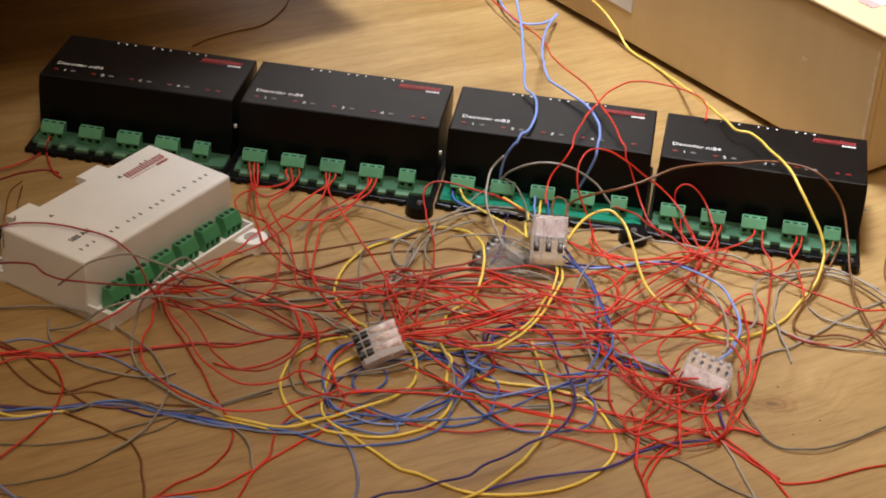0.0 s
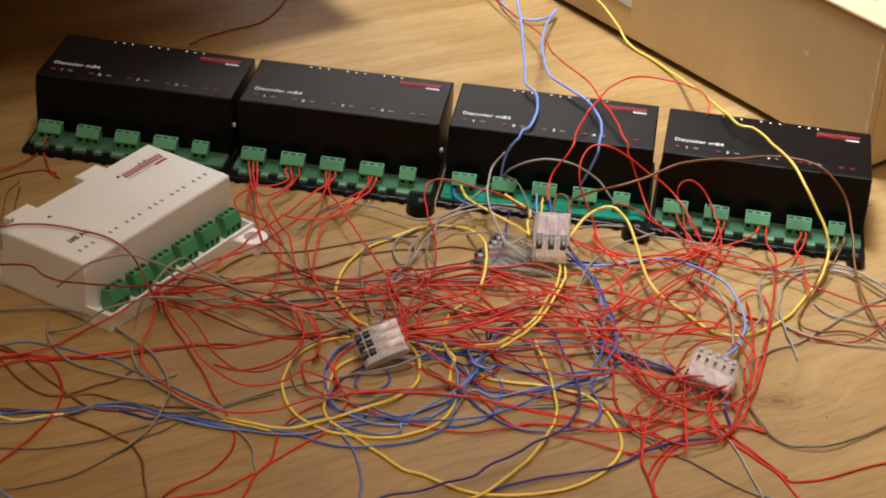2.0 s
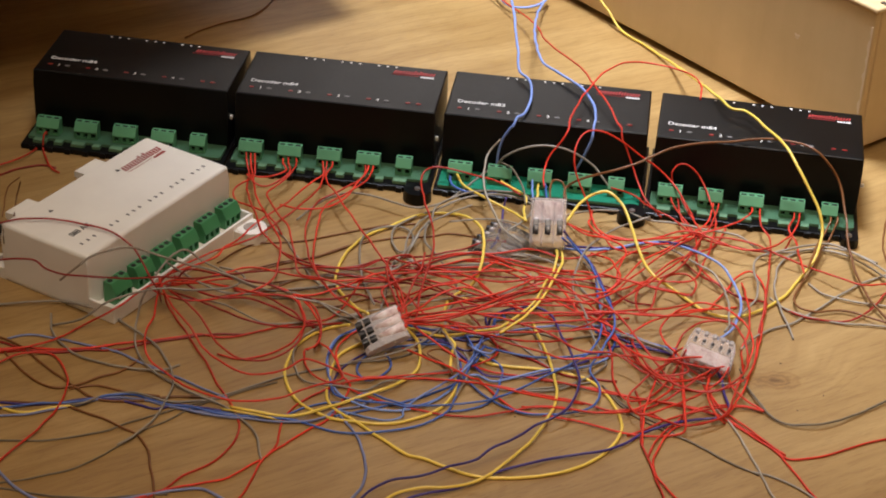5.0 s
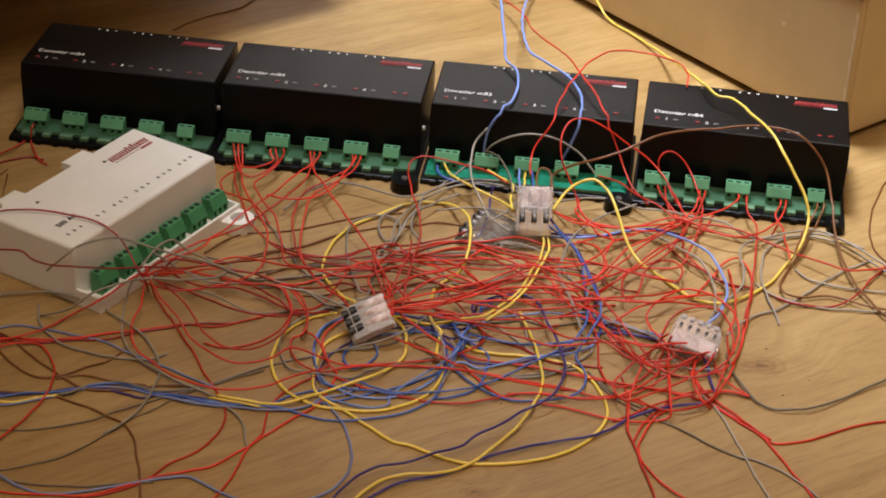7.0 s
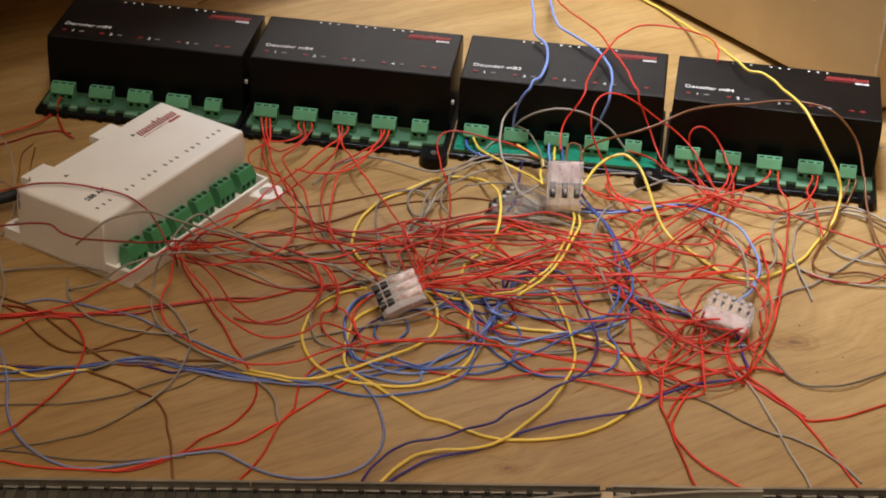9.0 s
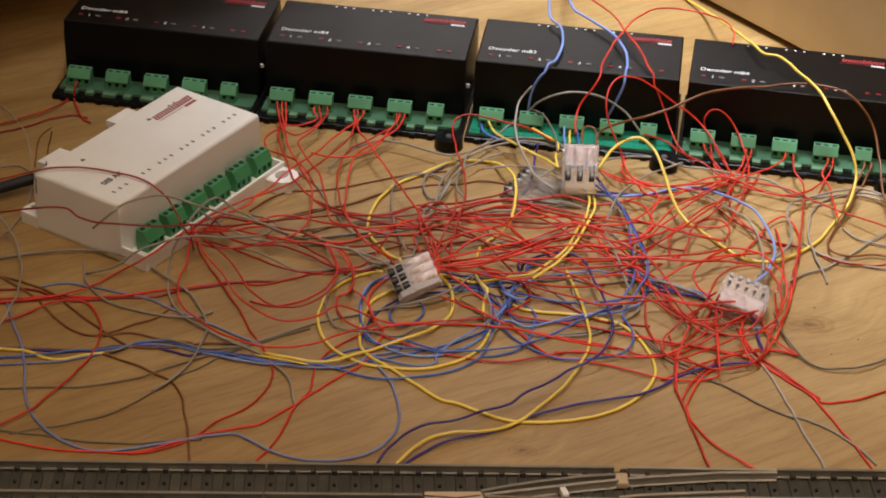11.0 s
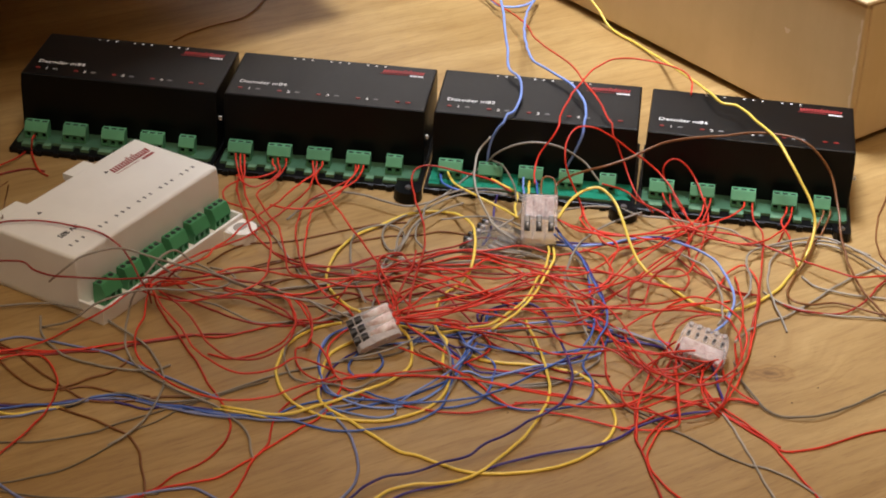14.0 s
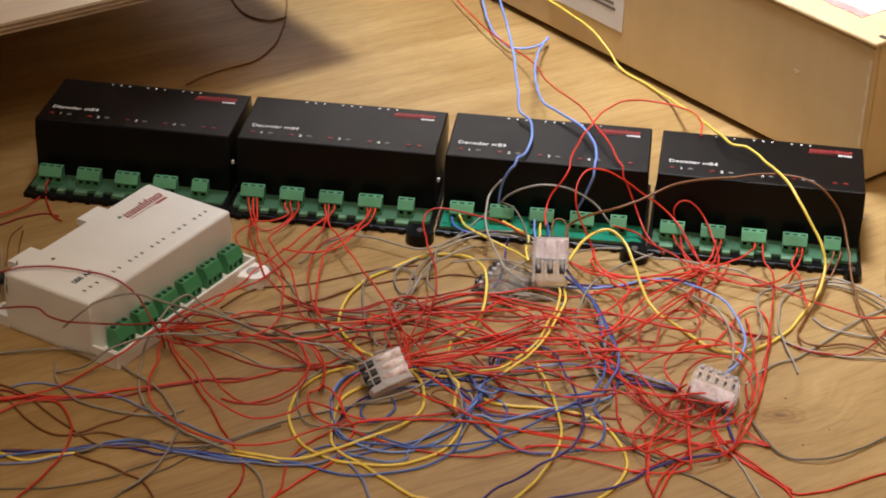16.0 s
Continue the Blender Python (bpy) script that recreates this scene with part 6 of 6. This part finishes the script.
wire("grey", 0.38, [(-2835, -178, 4), (-2594, -84, 10), (-2516, -40, 12), (-2442, 26, 11), (-2359, 48, 9), (-2301, -2, 11), (-2125, -558, 294), (-2126, -557, 214)])
wire("grey", 0.50, [(-2455, -320, 5), (-2302, -593, 80), (-2198, -761, 60), (-2137, -928, 40), (-2090, -1180, 79), (-2084, -1348, 97), (-2110, -1529, 94), (-2180, -1440, 7), (-2230, -1550, 7)])
wire("brown", 0.34, [(-2276, 53, 3), (-2301, 227, 4), (-2308, 378, 4), (-2273, 475, 3)])
wire("grey", 0.52, [(-928, 136, 6), (-796, -29, 6), (-724, -193, 6), (-655, -341, 6), (-585, -455, 6), (-501, -532, 5)])
wire("darkgrey", 0.50, [(-787, -465, 5), (-679, -407, 6), (-568, -368, 6), (-427, -354, 6), (-254, -386, 6), (-130, -275, 12), (-2, -251, 19), (141, -190, 28), (286, -143, 25), (460, -163, 17), (603, -207, 5)])
wire("darkred", 0.55, [(-799, -163, 6), (-674, -276, 25), (-573, -294, 17), (-458, -305, 21), (-360, -272, 28), (-290, -214, 22), (-217, -260, 17), (-116, -274, 6)])
wire("grey", 0.55, [(-162, -162, 5), (-60, -228, 16), (56, -270, 23), (199, -231, 28), (344, -182, 21), (490, -123, 17), (636, -106, 5)])
wire("darkgrey", 0.57, [(-831, -604, 6), (-665, -591, 13), (-564, -632, 14), (-490, -716, 12), (-408, -787, 6)])
wire("darkgrey", 0.60, [(-625, -923, 6), (-523, -831, 14), (-453, -774, 12), (-365, -719, 6)])
wire("darkgrey", 0.52, [(-775, -600, 5), (-625, -562, 6), (-503, -502, 6), (-364, -467, 6), (-196, -440, 5)])
wire("violet", 0.55, [(-126, -873, 6), (-18, -858, 7), (91, -881, 7), (200, -894, 7), (250, -818, 17), (249, -690, 18), (305, -655, 20), (393, -647, 28), (501, -570, 6)])
wire("darkgrey", 0.59, [(-153, -895, 6), (-32, -840, 7), (104, -822, 7), (227, -854, 7), (336, -828, 7), (501, -797, 6), (609, -830, 6), (719, -809, 6), (830, -778, 6)])
wire("grey", 0.46, [(339, -634, 5), (420, -713, 13), (473, -789, 13), (503, -902, 10), (517, -989, 5)])
wire("brown", 0.52, [(-91, -958, 5), (-36, -1047, 13), (29, -1092, 11), (84, -1193, 12), (106, -1269, 5)])
wire("grey", 0.52, [(135, -964, 5), (168, -1075, 11), (157, -1217, 19), (126, -1316, 23), (101, -1382, 5)])
wire("brown", 0.50, [(-604, -661, 5), (-494, -646, 6), (-359, -576, 6), (-221, -526, 6), (-80, -547, 5)])
wire("darkgrey", 0.52, [(302, 675, 140), (362, 585, 160), (409, 475, 160), (435, 370, 140), (446, 249, 120)])
wire("yellow", 0.55, [(-949, -1542, 5), (-880, -1582, 28), (-817, -1584, 20), (-739, -1603, 18), (-676, -1600, 5)])
wire("darkred", 0.55, [(-1310, -590, 6), (-1150, -710, 41), (-1020, -850, 81), (-900, -930, 91), (-790, -930, 66), (-680, -970, 85), (-580, -890, 53), (-450, -790, 5)])
wire("grey", 0.50, [(-1260, -650, 7), (-1120, -700, 38), (-1030, -760, 61), (-940, -830, 64), (-840, -880, 50), (-740, -890, 49), (-640, -800, 6)])
wire("brown", 0.50, [(-970, -380, 9), (-890, -320, 7), (-800, -270, 9), (-710, -230, 7), (-600, -180, 8), (-490, -100, 9), (-360, 0, 7)])
wire("brown", 0.50, [(-840, -470, 8), (-730, -430, 9), (-620, -380, 7), (-480, -340, 8), (-330, -370, 9), (-190, -420, 8)])
wire("brown", 0.50, [(-1150, -660, 8), (-1020, -590, 9), (-940, -570, 7), (-830, -540, 8), (-690, -510, 9), (-550, -470, 7), (-380, -460, 7)])
wire("darkred", 0.55, [(-890, -540, 7), (-760, -730, 57), (-680, -800, 61), (-640, -860, 56), (-580, -850, 6)])
wire("red", 0.51, [(-750, -520, 5), (-700, -650, 63), (-660, -750, 74), (-630, -860, 75), (-630, -1010, 94), (-670, -1050, 57), (-760, -1070, 6), (-830, -1120, 8), (-920, -1140, 8), (-1020, -1110, 8)])
wire("red", 0.51, [(-730, -540, 5), (-670, -670, 65), (-610, -730, 66), (-560, -870, 93), (-540, -950, 76), (-550, -1020, 47), (-570, -1020, 7)])
wire("grey", 0.55, [(-830, -530, 6), (-710, -630, 64), (-630, -660, 59), (-530, -770, 83), (-450, -800, 48), (-370, -710, 7)])
wire("grey", 0.55, [(-50, 300, 5), (-110, 150, 38), (-150, 0, 66), (-170, -120, 67), (-180, -200, 51), (-220, -250, 38), (-250, -310, 7)])
wire("grey", 0.55, [(-40, 260, 5), (-70, 120, 50), (-110, -10, 59), (-140, -120, 53), (-170, -160, 5)])
wire("red", 0.51, [(-110, -190, 6), (-10, -230, 61), (120, -210, 76), (200, -220, 99), (290, -240, 88), (400, -250, 78), (550, -280, 61), (700, -230, 7)])
wire("darkred", 0.55, [(-250, -190, 7), (-170, -210, 40), (-80, -260, 82), (0, -190, 60), (120, -150, 70), (230, -50, 56), (380, 20, 5)])
wire("red", 0.51, [(-110, -270, 6), (10, -370, 80), (120, -420, 84), (200, -510, 110), (290, -620, 97), (360, -620, 68), (460, -560, 7)])
wire("red", 0.51, [(-150, -730, 7), (-10, -850, 83), (120, -780, 93), (260, -720, 102), (390, -670, 129), (540, -490, 78), (660, -290, 5)])
wire("darkred", 0.55, [(-120, -700, 6), (10, -720, 49), (140, -680, 61), (230, -660, 71), (330, -610, 77), (430, -490, 58), (550, -330, 48), (650, -200, 6)])
wire("red", 0.51, [(90, -170, 7), (210, -220, 45), (320, -310, 89), (430, -370, 84), (490, -420, 77), (570, -380, 62), (690, -360, 5)])
wire("red", 0.51, [(-180, -560, 7), (-120, -570, 52), (-20, -560, 97), (90, -520, 98), (200, -380, 74), (300, -250, 71), (410, -110, 6)])
wire("darkred", 0.55, [(-470, -440, 6), (-360, -470, 48), (-220, -470, 52), (-80, -490, 53), (70, -590, 69), (180, -590, 42), (290, -510, 5)])
wire("red", 0.51, [(-140, -740, 7), (-10, -860, 68), (120, -910, 76), (260, -950, 84), (390, -1010, 106), (530, -950, 64), (670, -820, 5)])
wire("red", 0.51, [(-400, -1280, 6), (-260, -1300, 50), (-130, -1340, 83), (20, -1310, 68), (180, -1320, 68), (280, -1380, 93), (380, -1390, 77), (540, -1370, 35), (700, -1360, 5)])
wire("brown", 0.50, [(70, -1000, 6), (20, -1020, 39), (-30, -1070, 46), (50, -1140, 37), (90, -1210, 37), (100, -1220, 5)])
wire("grey", 0.55, [(-400, -1120, 6), (-300, -1160, 58), (-190, -1090, 52), (-100, -1040, 61), (-40, -950, 50), (30, -790, 6)])
wire("grey", 0.50, [(30, -800, 5), (70, -980, 58), (110, -1090, 41), (120, -1230, 57), (140, -1230, 6)])
wire("grey", 0.50, [(290, -1270, 7), (390, -1280, 9), (520, -1250, 8), (630, -1220, 7), (740, -1190, 9)])
wire("red", 0.51, [(670, 280, 5), (760, 120, 57), (880, 70, 63), (990, 40, 66), (1130, -20, 82), (1260, 90, 45), (1400, 240, 5)])
wire("red", 0.51, [(810, 440, 6), (810, 160, 74), (850, 60, 67), (900, -100, 93), (970, -70, 56), (1090, 10, 6)])
wire("red", 0.51, [(790, -20, 6), (870, -140, 51), (900, -270, 82), (910, -390, 89), (880, -440, 68), (820, -470, 46), (740, -440, 5)])
wire("red", 0.51, [(790, -570, 6), (870, -600, 77), (950, -590, 129), (1110, -360, 104), (1240, -160, 80), (1370, 130, 7)])
wire("red", 0.51, [(540, -640, 7), (730, -700, 67), (950, -690, 82), (1110, -680, 72), (1280, -640, 49), (1430, -600, 6)])
wire("red", 0.51, [(920, -810, 6), (940, -820, 43), (1010, -780, 76), (1110, -690, 72), (1230, -610, 59), (1340, -580, 56), (1500, -470, 6)])
wire("red", 0.51, [(1550, -240, 7), (1540, -520, 70), (1530, -700, 81), (1490, -890, 105), (1460, -970, 76), (1470, -1030, 5)])
wire("red", 0.51, [(520, -440, 7), (620, -610, 60), (730, -720, 73), (830, -820, 94), (910, -830, 54), (960, -830, 7)])
wire("darkred", 0.55, [(1260, -50, 7), (1330, -210, 28), (1400, -310, 44), (1460, -370, 38), (1530, -420, 34), (1650, -410, 7)])
wire("red", 0.51, [(1100, -1000, 8), (1140, -920, 9), (1180, -820, 7), (1220, -740, 28), (1300, -720, 73), (1430, -740, 88), (1470, -900, 113), (1480, -1020, 98), (1450, -1190, 128), (1380, -1300, 125), (1300, -1360, 115), (1210, -1360, 108), (1120, -1310, 102), (1050, -1230, 93), (1000, -1120, 74), (970, -1010, 62), (950, -880, 40), (970, -750, 5)])
wire("red", 0.51, [(920, -820, 6), (970, -1080, 65), (1030, -1220, 83), (1100, -1280, 103), (1200, -1220, 74), (1270, -1160, 73), (1330, -1000, 5)])
wire("red", 0.51, [(1480, -980, 7), (1410, -1240, 35), (1370, -1370, 43), (1310, -1470, 42), (1230, -1520, 46), (1150, -1550, 51), (1060, -1500, 34), (1000, -1400, 7)])
wire("red", 0.51, [(1100, -1010, 6), (1050, -1160, 58), (1010, -1300, 59), (970, -1450, 49), (950, -1590, 53), (950, -1660, 7)])
wire("red", 0.51, [(1170, -1030, 7), (1160, -1210, 52), (1160, -1360, 59), (1150, -1460, 7)])
wire("red", 0.51, [(1320, -1010, 5), (1270, -1280, 59), (1270, -1410, 69), (1300, -1470, 49), (1340, -1460, 7)])
wire("red", 0.51, [(970, -1740, 10), (1000, -1650, 14), (1080, -1520, 10), (1160, -1420, 14), (1270, -1340, 12), (1380, -1320, 10), (1460, -1330, 14), (1530, -1350, 10)])
wire("red", 0.51, [(450, -1180, 13), (550, -1190, 10), (680, -1230, 12), (810, -1260, 14), (940, -1300, 12), (1070, -1330, 10), (1190, -1360, 13), (1320, -1410, 14)])
wire("red", 0.51, [(410, -1410, 6), (520, -1420, 19), (640, -1460, 43), (770, -1480, 46), (900, -1440, 35), (980, -1390, 42), (1060, -1320, 41), (1120, -1200, 23), (1140, -1050, 5)])
wire("grey", 0.50, [(1430, -1130, 6), (1260, -1160, 18), (1190, -1110, 30), (1160, -1000, 35), (1120, -930, 32), (1020, -860, 31), (890, -800, 22), (760, -700, 7)])
wire("violet", 0.55, [(830, -890, 7), (920, -920, 43), (1000, -950, 54), (1080, -960, 49), (1150, -920, 6)])
wire("slate", 0.50, [(790, -660, 6), (890, -780, 33), (990, -860, 45), (1080, -910, 40), (1150, -900, 6)])
wire("grey", 0.50, [(750, -110, 5), (800, -370, 66), (810, -470, 49), (810, -630, 69), (790, -670, 7)])
wire("brown", 0.50, [(2830, 1180, 6), (2610, 890, 6), (2510, 720, 6), (2440, 550, 6), (2380, 370, 6), (2350, 220, 6), (2340, 30, 6), (2380, -80, 6), (2450, -170, 6)])


# ---------------------------------------------------------------- plug-in cable of the white module
def data_cable():
    root = tagged(new("data_cable"), "black round data cable plugged into the white module", "cable")
    cable = part("cable_jacket", tube([(-0.3300, -0.0760, 0.0040), (-0.2900, -0.0560, 0.0040), (-0.2500, -0.0340, 0.0050), (-0.2270, -0.0210, 0.0070), (-0.2080, -0.0100, 0.0085)], 0.0029, 12), WIRES["black"], root, "", True)
    plug = part("plug", solid(-0.008, 0.008, -0.0055, 0.0055, -0.005, 0.005, 0.0012), M_CLEAR_DARK, root, "grey plastic plug")
    plug.matrix_local = pose(-0.2030, -0.0075, 0.0088, 0, 0, 30)
    return root


data_cable()


# ---------------------------------------------------------------- grit
M_GRIT = plastic("dark_grit", (0.13, 0.085, 0.045), 0.8, 900.0, 0.3, 0.3)


def grit(x, y, size, turn):
    """A tiny uneven crumb lying on the floor."""
    bm = bmesh.new()
    bmesh.ops.create_icosphere(bm, subdivisions=1, radius=1.0)
    for v in bm.verts:
        k = 1.0 + 0.25 * sin(3.1 * v.co.x + 5.3 * v.co.y + turn)
        v.co = Vector((v.co.x * k * size * 1.5, v.co.y * k * size, max(v.co.z, -0.5) * size * 0.6))
    low = min(v.co.z for v in bm.verts)
    ob = part("grit", bm, M_GRIT, None, "", True)
    ob.matrix_world = pose(x, y, -low, 0, 0, turn)
    return tagged(ob, "tiny dark speck of grit on the laminate floor", "grit", "specks of grit")


for x, y, size, turn in ((0.1660, -0.0940, 0.00042, 20), (0.1830, -0.1190, 0.00038, 75), (0.1690, -0.1320, 0.00036, 130), (0.0380, -0.1480, 0.00045, 50)):
    grit(x, y, size, turn)
